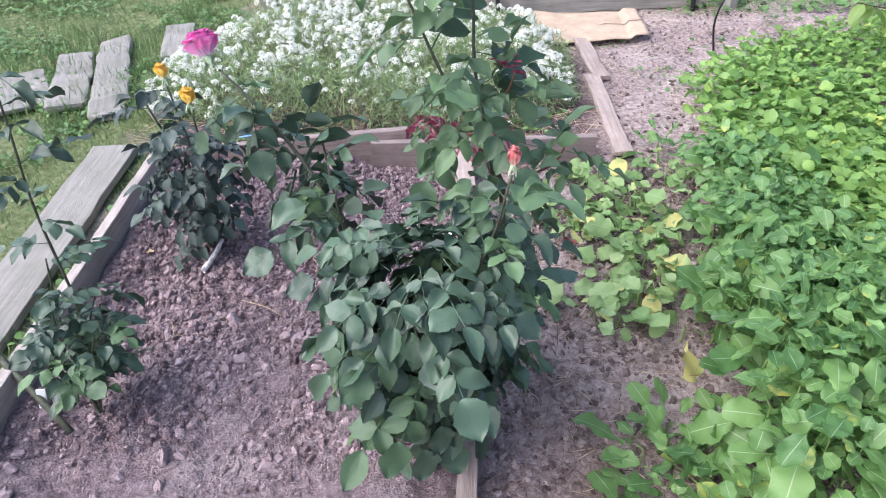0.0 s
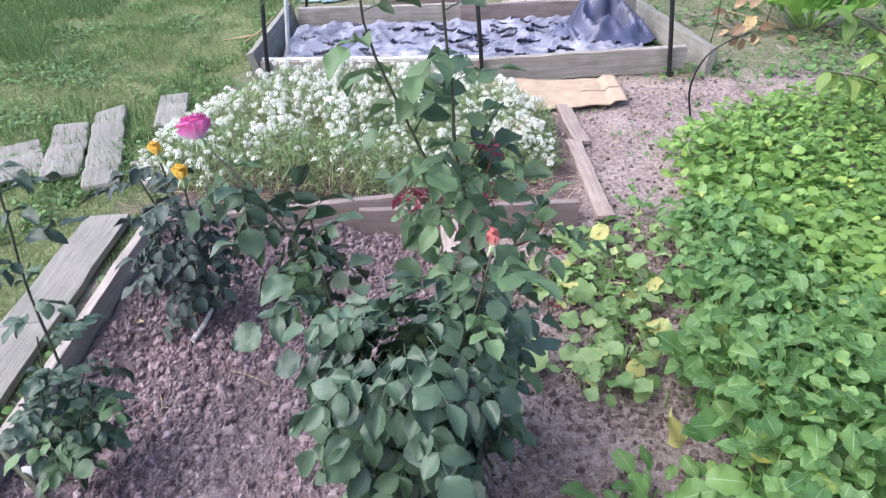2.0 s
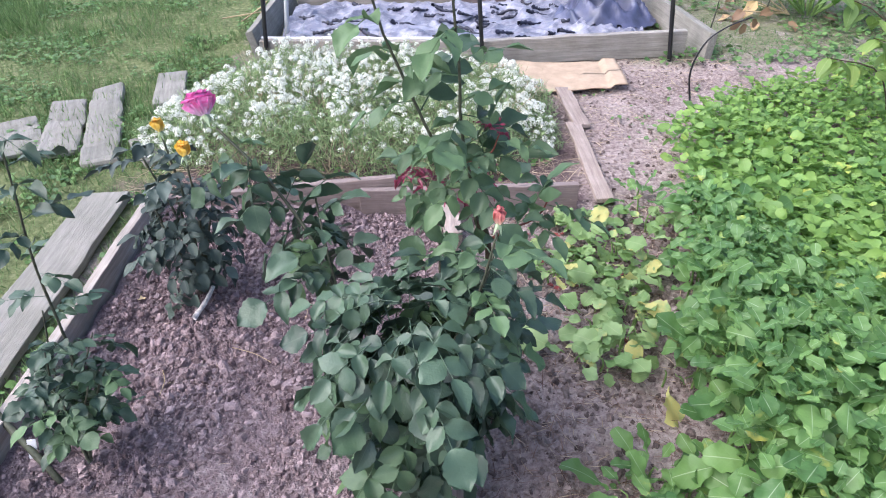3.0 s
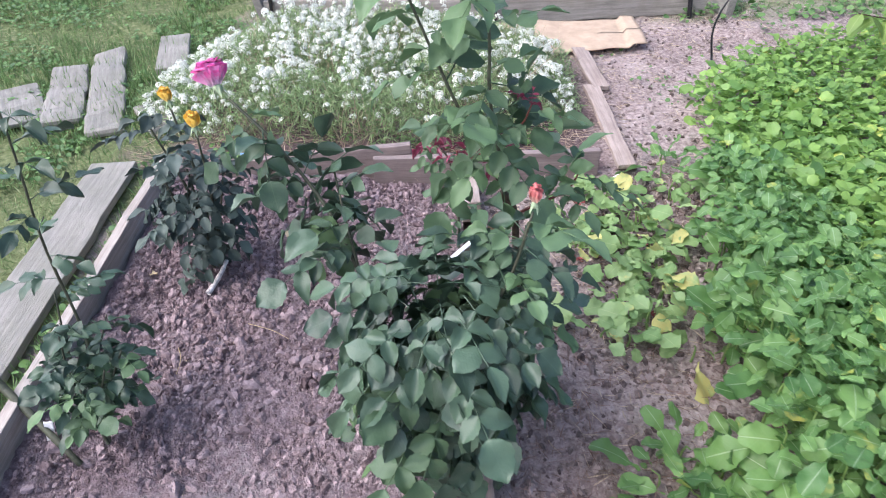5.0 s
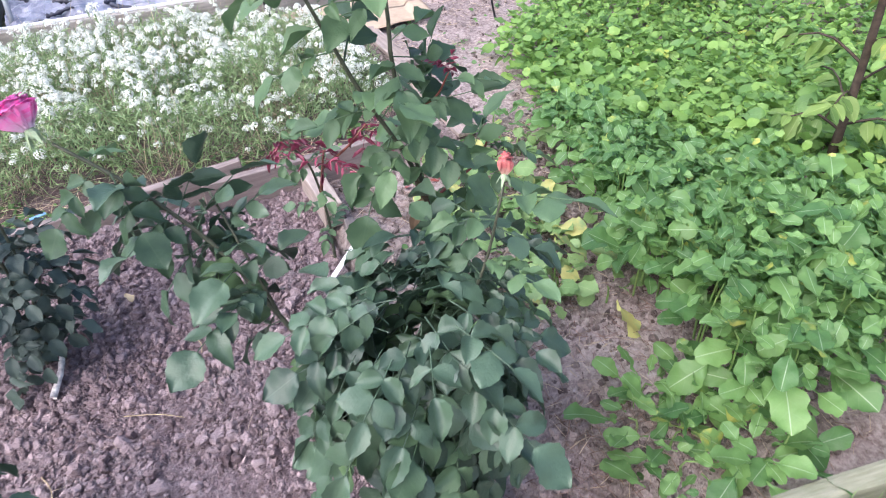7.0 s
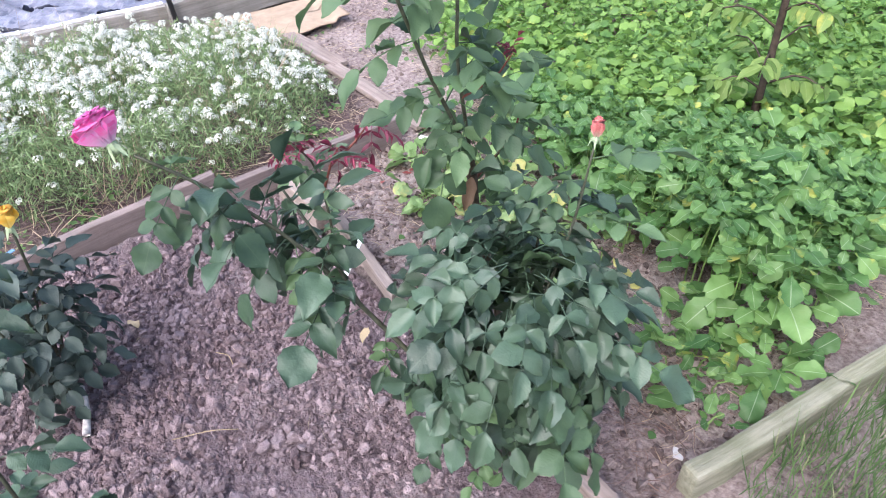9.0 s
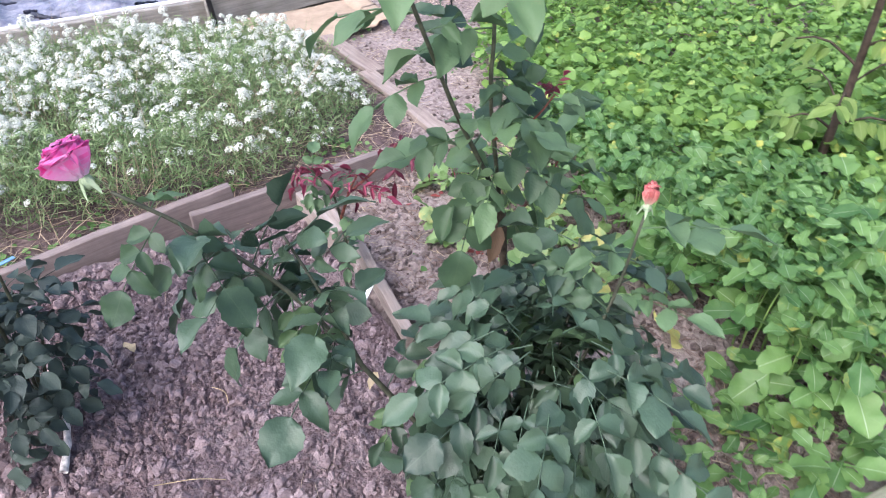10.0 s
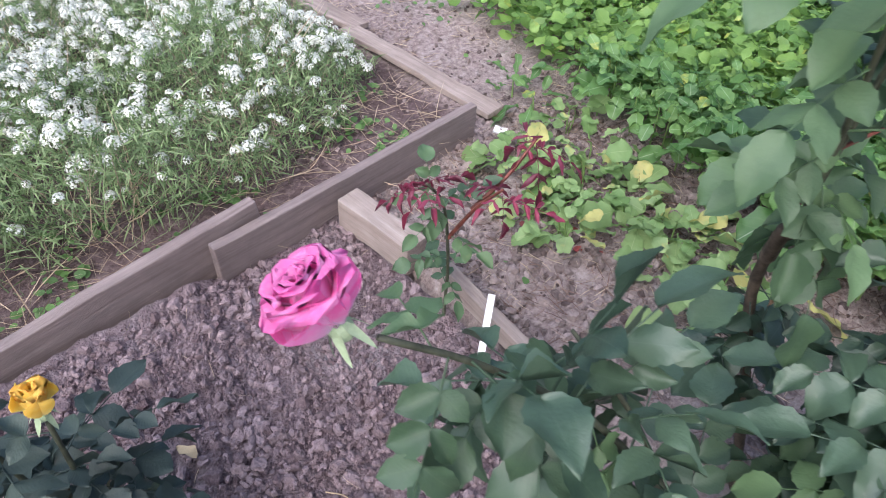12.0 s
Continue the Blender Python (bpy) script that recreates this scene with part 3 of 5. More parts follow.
# ---- hoop bed with black film ----
def raised_bed():
    t = thing("raised_bed", (0.2, 4.9, 0.0), "wooden raised bed frame with bare black hoops and weathered boards", "raised bed")
    o = Vector((0.2, 4.9, 0.0))

    def plank(name, size, place, mat, turn=(0, 0, 0), seed=0, label=""):
        return put(name, box_mesh(name, *size, mat, 0.005, 0.008, 6, seed), t, pose(place[0] - o.x, place[1] - o.y, place[2], *turn), label)

    plank("front_board", (1.30, 0.05, 0.16), (0.93, 4.36, -0.01), M_GREYX, (0, -1, 3), 21)
    plank("front_board", (1.42, 0.05, 0.13), (-0.42, 4.42, -0.01), M_GREYX, (0, 0, -4), 22)
    plank("edge_strip", (1.40, 0.02, 0.014), (-0.42, 4.445, 0.118), M_CLOTH, (0, 0, -4), 28, "thin white strip")
    plank("back_board", (1.30, 0.05, 0.17), (-0.45, 5.62, -0.01), M_GREYX, (0, 0, -1), 23)
    plank("back_board", (1.30, 0.05, 0.17), (0.83, 5.60, -0.01), M_BOARD, (0, 0, 2), 24)
    plank("side_board", (0.05, 1.26, 0.2), (-1.13, 5.05, -0.01), M_GREY, (0, -14, 0), 25)
    plank("side_board", (0.05, 1.40, 0.18), (1.60, 4.98, -0.01), M_GREY, (0, 6, 8), 26)
    tube("corner_tube", [(-1.02 - o.x, 4.75 - o.y, 0.0), (-0.94 - o.x, 4.85 - o.y, 0.85)], 0.016, 0.016, M_STEEL, t, 4, 8, label="galvanised steel tube")
    put("corner_post", box_mesh("corner_post", 0.075, 0.05, 0.95, M_GREY, 0.005, 0.004, 4, 27), t, pose(1.42 - o.x, 5.15 - o.y, 0.0, 0, -7, 0), "upright grey plank")

    def hoop(x0, y0, x1, y1, lean, top, label=""):
        pts = [(x0 - o.x, y0 - o.y, -0.03)]
        for k in range(1, 8):
            a = math.pi * k / 8
            s = (1 - math.cos(a)) / 2
            pts.append((x0 + (x1 - x0) * s - o.x + lean * math.sin(a), y0 + (y1 - y0) * s - o.y, top * math.sin(a) ** 0.7))
        pts.append((x1 - o.x, y1 - o.y, -0.03))
        tube("hoop", pts, 0.014, 0.014, M_HOSE, t, 40, 8)

    hoop(-1.09, 4.42, -1.06, 5.75, 0.12, 1.05)
    hoop(0.30, 4.26, 0.34, 5.70, -0.10, 1.05)
    hoop(1.47, 4.30, 1.52, 5.80, -0.14, 1.05)
    return t


raised_bed()


def film_height(x, y):
    h = 0.04 + 0.03 * fbm(x, y, 2.3, 1.0) + 0.045 * max(0.0, 0.25 - abs(noise.noise(Vector((x * 3.1 + y, y * 2.2, 4.0))))) * 4 * (0.5 + 0.5 * noise.noise(Vector((x * 2, y * 2, 9)))) + 0.02 * max(0.0, 0.2 - abs(noise.noise(Vector((x * 7, y * 9 - x * 3, 2.0))))) * 5
    return max(h, 0.012)


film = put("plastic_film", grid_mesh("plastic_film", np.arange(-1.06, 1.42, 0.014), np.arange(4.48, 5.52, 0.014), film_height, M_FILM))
# Thin ridges in near-black, so fold shade is carried by their colour.
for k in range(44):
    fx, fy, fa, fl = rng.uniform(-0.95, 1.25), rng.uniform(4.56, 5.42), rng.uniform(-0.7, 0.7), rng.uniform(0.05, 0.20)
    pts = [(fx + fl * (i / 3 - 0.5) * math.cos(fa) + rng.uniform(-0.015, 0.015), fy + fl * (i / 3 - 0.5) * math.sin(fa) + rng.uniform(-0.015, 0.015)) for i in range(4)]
    tube("fold", [(x, y, film_height(x, y) + 0.008) for x, y in pts], 0.017, 0.005, M_TARP, film, 12, 5, 0.5, "raised crease coloured black for the shade in folds")
tagged(film, "creased dusty black plastic film spread inside the raised bed", "plastic film")


def heap(name, place, radius, height, mat, label, seed=0, sharp=1.6, category="plastic film", freq=1.0, n=46, smooth=True):
    """A crumpled sheet thrown in a heap."""
    xs = np.linspace(-1, 1, n)
    verts = []
    for y in xs:
        for x in xs:
            d = min(1.0, math.hypot(x, y))
            ridge = 1.1 - 2.2 * abs(noise.noise(Vector((x * 1.6 * freq + seed, y * 1.3 * freq + 0.8 * x, 0)))) + 0.35 * (0.5 - abs(noise.noise(Vector((x * 4 + seed, y * 3 - 2 * x, 3)))))
            h = (1 - d ** sharp) * max(0.1, 0.15 + 0.7 * ridge) + 0.06 * abs(noise.noise(Vector((x * 9, y * 9, seed))))
            w = 1 + 0.16 * noise.noise(Vector((x * 1.7, y * 1.7, seed + 5)))
            verts.append((x * radius[0] * w, y * radius[1] * w, max(0.003, h * height)))
    quads = [(j * n + i, j * n + i + 1, (j + 1) * n + i + 1, (j + 1) * n + i) for j in range(n - 1) for i in range(n - 1)
             if math.hypot(xs[i], xs[j]) < 1.02 + 0.12 * noise.noise(Vector((xs[i] * 4, xs[j] * 4, seed)))]
    return tagged(put(name, mesh_from(name, verts, quads, mat, None, smooth), None, Matrix.Translation(place)), label, category)


heap("bunched_film", (1.19, 5.10, 0.04), (0.38, 0.34), 0.34, M_FOLD, "bunched dark blue plastic film pushed into the bed corner", 3, 1.3, "plastic film", 1.5, 44, True)
heap("tarpaulin", (-3.38, 7.75, 0.0), (0.64, 0.7), 0.26, M_TARP, "crumpled black tarpaulin heaped on the grass", 8, 1.3, "tarpaulin", 1.9)
heap("white_sack", (-2.12, 7.35, 0.0), (0.33, 0.3), 0.11, M_CLOTH, "crumpled white sack lying on the grass", 12, 1.4, "sack")
heap("teal_net", (-1.05, 6.75, 0.0), (0.3, 0.3), 0.24, M_TEAL, "bundled teal garden net on the ground", 17, 1.6, "net")
heap("blue_bag", (-1.42, 6.75, 0.0), (0.14, 0.14), 0.2, M_BLUE, "small crumpled blue plastic bag", 19, 1.6, "bag")
board("loose_brick", (0.25, 0.12, 0.09), (-1.68, 6.85, 0.0), M_BRICK, "single red brick lying on the ground", (0, 0, 10), 0.006, 0.004, 2, 31, "", "brick")
board("far_bed_board", (1.2, 0.05, 0.2), (-1.5, 7.35, 0.0), M_GREYX, "grey board of a far raised bed", (0, 0, -2), seed=32)
board("far_bed_board", (0.05, 1.2, 0.22), (-2.08, 7.85, 0.0), M_GREY, "grey side board of a far raised bed", (0, 0, 5), seed=33)
board("far_bed_board", (0.62, 0.06, 0.17), (-0.12, 6.2, 0.0), M_BOARD, "short brown board standing behind the raised bed", (0, 0, 2), seed=34)
board("far_plank", (1.5, 0.14, 0.03), (-0.3, 6.02, 0.0), M_PALE, "pale planks lying behind the raised bed", (0, 0, 1), seed=35, category="plank")
board("far_plank", (0.9, 0.1, 0.03), (1.0, 6.15, 0.0), M_PALE, "bleached plank on thin grass", (0, 0, 2), seed=36, category="plank")
board("far_bed_board", (1.75, 0.06, 0.34), (1.2, 6.75, 0.0), M_GREYX, "grey brown front board of a far raised bed", (0, 0, 1), seed=37)
board("far_bed_board", (2.2, 0.06, 0.26), (4.4, 6.0, 0.0), M_GREYX, "grey board of a bed beside the horseradish", (0, 0, -3), seed=38)
board("far_plank", (2.2, 0.12, 0.03), (4.4, 5.9, 0.26), M_PALE, "bleached cap plank resting on the grey bed board", (0, 0, -3), seed=39, category="plank")


def cardboard():
    n, k = 44, 20
    xs, ys = np.linspace(0.27, 1.10, n), np.linspace(3.77, 4.21, k)
    verts = []
    for j, y in enumerate(ys):
        for i, x in enumerate(xs):
            wob = 0.02 * noise.noise(Vector((x * 9, 0, y))) + 0.03 * noise.noise(Vector((x * 3, 2, 0)))
            yy = y + (wob if j in (0, k - 1) else 0) + (0.05 * (x - 0.4) if j < k // 2 else 0.0)
            h = 0.03 + 0.022 * noise.noise(Vector((x * 4, y * 3, 7))) + 0.02 * (x > 1.02)
            verts.append((x + 0.012 * noise.noise(Vector((y * 12, x, 1))), yy, h))
    quads = [(j * n + i, j * n + i + 1, (j + 1) * n + i + 1, (j + 1) * n + i) for j in range(k - 1) for i in range(n - 1)]
    ob = put("cardboard_sheet", mesh_from("cardboard_sheet", verts, quads, M_CARD))
    mod = ob.modifiers.new("thick", "SOLIDIFY")
    mod.thickness = 0.005
    return tagged(ob, "torn tan cardboard sheet lying flat before the raised bed", "cardboard")


cardboard()

# ---- compound rose leaves ----
ROSELETS = [leaf_arrays(0.60 + 0.08 * (i % 3), 15, 4, 0.05, (0.5, -0.15, 0.3, 0.1, 0.75)[i % 5], 0.02 + 0.13 * (i % 4), 0.0, 1.0, 0.05, 40 + i, "rose") for i in range(10)]


def rose_leaf_arrays(seed, leaflets=5, droop=0.3, slim=1.0):
    """A stalk with paired leaflets; 1 is the length of a leaflet."""
    r = np.random.default_rng(seed)
    parts = []
    pairs = (leaflets - 1) // 2
    total = 0.55 + 0.55 * pairs
    stalk = [(0, total * t, -droop * 0.5 * total * t * t) for t in (0, 0.33, 0.66, 1.0)]
    parts.append(tube_arrays(stalk, 0.022, 0.014, 5, 4))
    for k in range(pairs + 1):
        t = (0.55 + 0.55 * k) / total if pairs else 1.0
        p = Vector((0, total * t, -droop * 0.5 * total * t * t))
        down = -droop * t
        for side in ((0,) if k == pairs else (-1, 1)):
            ang = side * r.uniform(0.9, 1.25) + r.uniform(-0.15, 0.15)
            d = Vector((math.sin(ang), math.cos(ang), down + r.uniform(-0.35, 0.15)))
            nrm = Vector((r.uniform(-0.3, 0.3) - 0.25 * side, r.uniform(-0.3, 0.3), 1.0))
            size = r.uniform(0.8, 1.0) * (1.12 if side == 0 else (0.8 + 0.18 * k / max(1, pairs)))
            parts.append(moved(ROSELETS[r.integers(len(ROSELETS))], frame_on(p, d, nrm, size) @ Matrix.Diagonal((slim * r.uniform(0.85, 1.15), 1, r.uniform(0.5, 1.8), 1))))
    return joined(parts)


def rose_leaves(mat, name="leaf", slim=1.0):
    out = [mesh_from(name, *(lambda a: (a[0], a[1], mat, a[2]))(rose_leaf_arrays(300 + i, (5, 5, 3, 7, 5, 3)[i % 6], (0.25, 0.5, 0.3, 0.4, 0.7, 0.55)[i % 6], slim))) for i in range(10)]
    return out


L_ROSE, L_DARK, L_LIGHT, L_SHADED = (rose_leaves(m) for m in (M_ROSE, M_ROSE_DARK, M_ROSE_LIGHT, M_ROSE_SHADED))
L_RED = rose_leaves(M_ROSE_RED, "leaf", 0.42)


def place_leaf(t, meshes, place, along, normal, size, name="leaf"):
    o = t.matrix_basis.translation
    return put(name, meshes[rng.integers(len(meshes))], t, frame_on(Vector(place) - o, along, normal, size))


def cane(t, points, r0, r1, mat=None, n=14):
    o = t.matrix_basis.translation
    return tube("cane", [tuple(Vector(p) - o) for p in points], r0, r1, mat or M_CANE, t, n, 6, 0.06)


def leaves_along(t, meshes, points, n, size, start=0.15, spread=0.9, up=0.2, droop=0.35):
    """Leaves in a spiral along a cane."""
    line = spline(points, 60)
    for k in range(n):
        s = start + (1 - start) * (k + rng.uniform(0, 0.7)) / n
        i = min(58, int(s * 59))
        p, tan = Vector(line[i]), Vector(line[i + 1] - line[i]).normalized()
        a = k * 2.4 + rng.uniform(-0.5, 0.5)
        side = tan.cross(Vector((math.cos(a), math.sin(a), 0.15))).normalized()
        d = side * spread + tan * 0.45 + Vector((0, 0, up - droop * rng.uniform(0.3, 1.3)))
        nrm = Vector((0, 0, 1)) + side * 0.35 + jit(0.3)
        place_leaf(t, meshes, p, d, nrm, size * rng.uniform(0.8, 1.15))


def petal_mesh(name, width, height, radius, flare, mats, seed, curl=0.5):
    """A cupped petal, its foot at the origin, leaning out along +y; pale back, coloured face."""
    r = np.random.default_rng(seed)
    rows, cols = 7, 6
    verts, uvs = [], []
    ph = r.uniform(0, 6.28)
    for back in (0, 1):
        for i in range(rows + 1):
            t = i / rows
            w = width * (0.35 + 0.95 * math.sin(math.pi * min(1, 0.12 + 0.62 * t)) ** 1.2) * (1 - 0.45 * max(0, t - 0.75) / 0.25)
            for j in range(cols + 1):
                s = 2 * j / cols - 1
                a = s * w / max(radius, 0.004) * 0.5
                rad = radius * (0.40 + 0.75 * math.sin(min(1.0, t * 1.25) * 1.6)) * (1 - 0.22 * t * t) + flare * max(0.0, t - 0.35) ** 1.6 * 2.0
                tt = t - 0.10 * s * s * t
                lip = curl * height * max(0, t - 0.72) ** 2 * 6
                x = rad * math.sin(a)
                y = rad * math.cos(a) - radius * 0.45 + lip + 0.0022 * math.sin(5 * s + ph + 3 * t) * t
                z = height * tt - lip * 0.8 + 0.0015 * math.sin(7 * s + ph) * t
                if back:
                    y += 0.0011
                verts.append((x, y, z))
                uvs.append((0.5 + 0.5 * s, t))
    c = cols + 1
    half = (rows + 1) * c
    face = [(i * c + j, i * c + j + 1, (i + 1) * c + j + 1, (i + 1) * c + j) for i in range(rows) for j in range(cols)]
    quads = face + [(q[3] + half, q[2] + half, q[1] + half, q[0] + half) for q in face]
    top = [(rows * c + j, rows * c + j + 1, half + rows * c + j + 1, half + rows * c + j) for j in range(cols)]
    quads += top
    idx = [0] * len(face) + [1] * len(face) + [1] * len(top)
    return mesh_from(name, verts, quads, mats, uvs, True, idx)


def rose_flower(t, place, axis, size, mats, layers, label, sepals=5, sepal_down=True):
    """A bloom of overlapping petals on a green hip; size is its height."""
    o = t.matrix_basis.translation
    m = frame_on(Vector(place) - o, Vector((0.2, 1, 0)).cross(Vector(axis)), axis, 1.0)
    bm = bmesh.new()
    bmesh.ops.create_uvsphere(bm, u_segments=10, v_segments=7, radius=0.18 * size)
    for v in bm.verts:
        v.co.z = v.co.z * 1.2 - 0.14 * size
    fl = part("flower", bm, M_SEPAL, t, label, m)
    k = 0
    for ring, (n, rad, h, flare, w) in enumerate(layers):
        for i in range(n):
            a = i * 360 / n + ring * 37 + rng.uniform(-8, 8)
            me = petal_mesh("petal", w * size, h * size * rng.uniform(0.93, 1.06), rad * size, flare * size, mats, 700 + k + ring * 13, 0.18 + 0.30 * ring / max(1, len(layers) - 1))
            put("petal", me, fl, pose(0, 0, 0, 0, 0, a))
            k += 1
    for i in range(sepals):
        a = i * 360 / sepals + 20
        v, q, u = leaf_arrays(0.32, 5, 2, 0, 0.2, 0.1, shape="spear")
        me = mesh_from("sepal", v * size * 0.55, q, M_SEPAL, u)
        put("sepal", me, fl, pose(0, 0, -0.02 * size, 0, 0, a) @ pose(0, 0.12 * size, -0.03 * size, -60 if sepal_down else 62, 0, 0))
    return fl


# ---- the large rose bush in the middle of the bed edge ----
def main_rose():
    t = thing("rose_bush", (0.0, 1.18, 0.0), "dense dark green rose bush with a pink bloom and salmon bud", "rose bush")
    b = Vector((0.0, 1.18, -0.01))
    c = Vector((0.003, 1.22, 0.405))
    # low dense dome of drooping leaves
    for k in range(9):
        a = k * 0.698 + 0.2
        top = c + Vector((0.10 * math.cos(a), 0.10 * math.sin(a), 0.02 + 0.08 * rng.uniform()))
        mid = b.lerp(top, 0.5) + Vector((0.02 * math.cos(a), 0.02 * math.sin(a), 0.02))
        cane(t, [b + jit(0.02) * 1.0, mid, top], 0.006, 0.0035)
    n = 215
    for k in range(n):
        z = 1 - 1.9 * (k + 0.5) / n
        a = k * 2.39996
        h = math.sqrt(1 - z * z)
        d = Vector((h * math.cos(a), h * math.sin(a), z))
        f = rng.uniform(0.55, 1.0)
        w = 1.0 - 0.75 * max(0.0, -d.z)
        p = c + Vector((d.x * 0.145 * f * w, d.y * 0.135 * f * w, d.z * (0.235 if d.z > 0 else 0.20) * f))
        out = Vector((d.x, d.y, 0))
        along = out * 0.75 + Vector((0, 0, 0.25 * d.z - 0.55)) + jit(0.5)
        nrm = out * 0.9 + Vector((0, 0, 0.55 + 0.5 * max(0.0, d.z))) + jit(0.5)
        leaf = place_leaf(t, L_SHADED if rng.uniform() < 0.85 else L_ROSE, p, along, nrm, rng.uniform(0.052, 0.080))
        reach = min((leaf.matrix_basis @ Vector(v.co)).z for v in leaf.data.vertices)
        if reach < 0.03:
            leaf.matrix_basis = Matrix.Translation((0, 0, 0.03 + 0.05 * rng.uniform() - reach)) @ leaf.matrix_basis
    # a closed cap of leaves over the crown of the dome
    for k in range(30):
        a, h = k * 2.39996, 0.13 * math.sqrt((k + 0.5) / 30)
        out = Vector((math.cos(a), math.sin(a), 0))
        p = c + out * h + Vector((0, 0, 0.235 - 5.0 * h * h + 0.02 * math.sin(k * 5.1)))
        put("leaf", L_SHADED[k % len(L_SHADED)], t, frame_on(p - t.matrix_basis.translation, out + Vector((0.4 * math.sin(k * 3.3), 0.4 * math.cos(k * 4.7) - 0.3, -0.12)),
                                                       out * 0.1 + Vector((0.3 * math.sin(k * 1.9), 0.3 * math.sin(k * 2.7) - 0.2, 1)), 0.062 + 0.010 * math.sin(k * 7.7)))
    for k in range(6):
        p = Vector((-0.10 + rng.uniform(-0.06, 0.06), 1.17 + rng.uniform(-0.06, 0.12), rng.uniform(0.14, 0.40)))
        place_leaf(t, L_LIGHT if k % 2 else L_ROSE, p, Vector((-0.8, -0.2, rng.uniform(-0.5, 0.1))) + jit(0.4), Vector((-0.5, -0.2, 1)) + jit(0.3), rng.uniform(0.036, 0.050))
    # the upright shoot with the bud
    budc = [(0.05, 1.235, 0.42), (0.135, 1.24, 0.62), (0.174, 1.247, 0.775)]
    cane(t, budc, 0.0034, 0.0022)
    leaves_along(t, L_ROSE, budc, 8, 0.064, 0.1, droop=0.5)
    for p, d in (((0.15, 1.24, 0.66), (0.9, 0.2, -0.25)), ((0.16, 1.245, 0.70), (0.7, -0.5, -0.3))):
        place_leaf(t, L_SHADED, p, d, (0.2, 0, 1), 0.066)
    shoot = [(0.06, 1.27, 0.42), (0.145, 1.33, 0.55), (0.18, 1.37, 0.645)]
    cane(t, shoot, 0.0036, 0.0022)
    leaves_along(t, L_SHADED, shoot, 9, 0.068, 0.1, droop=0.45)
    # arching branch with the pink bloom
    arch = [b, (-0.10, 1.36, 0.24), (-0.19, 1.49, 0.42), (-0.27, 1.58, 0.57), (-0.38, 1.645, 0.705), (-0.473, 1.688, 0.792)]
    cane(t, arch, 0.007, 0.0032, None, 24)
    leaves_along(t, L_SHADED, arch[1:5], 9, 0.070, 0.0, 0.8, 0.1, 0.6)
    leaves_along(t, L_SHADED, arch[2:5], 13, 0.074, 0.1, 0.8, 0.05, 0.45)
    twig = [(-0.19, 1.49, 0.42), (-0.22, 1.55, 0.55), (-0.25, 1.64, 0.655)]
    cane(t, twig, 0.004, 0.0025)
    leaves_along(t, L_SHADED, twig, 7, 0.078, 0.35, 0.9, 0.0, 0.6)
    for p, d, sz in (((-0.375, 1.64, 0.70), (-0.9, -0.35, -0.25), 0.060), ((-0.42, 1.66, 0.745), (-0.9, -0.6, -0.5), 0.056), ((-0.40, 1.65, 0.73), (0.2, -0.9, -0.35), 0.074), ((-0.33, 1.61, 0.65), (-0.4, -0.9, -0.5), 0.062), ((-0.27, 1.58, 0.57), (-0.2, -0.8, -0.9), 0.060),
                     ((-0.43, 1.67, 0.755), (0.3, 0.8, -0.1), 0.050), ((-0.24, 1.55, 0.52), (0.2, -0.7, -0.9), 0.062), ((-0.16, 1.45, 0.36), (-0.4, -0.5, -0.8), 0.046)):
        place_leaf(t, L_ROSE, p, d, (0, -0.3, 1), sz)
    rose_flower(t, (-0.500, 1.706, 0.818), (-0.30, 0.38, 0.84), 0.060, [M_PINK, M_PINKBACK],
                [(2, 0.06, 1.0, 0.0, 0.4), (3, 0.13, 1.03, -0.02, 0.6), (3, 0.21, 1.06, -0.02, 0.85), (3, 0.31, 1.08, 0.0, 1.1), (3, 0.42, 1.06, 0.05, 1.35), (3, 0.50, 1.0, 0.12, 1.5), (3, 0.54, 0.84, 0.24, 1.5)],
                "fully open bright pink rose with pale petal backs")
    rose_flower(t, (0.176, 1.248, 0.795), (0.05, 0.0, 1.0), 0.036, [M_SALMON, M_SALMON],
                [(2, 0.12, 1.12, -0.06, 0.55), (3, 0.22, 1.12, -0.10, 0.85), (3, 0.29, 1.05, -0.10, 1.05)], "half-closed salmon pink rosebud")
    return t


main_rose()


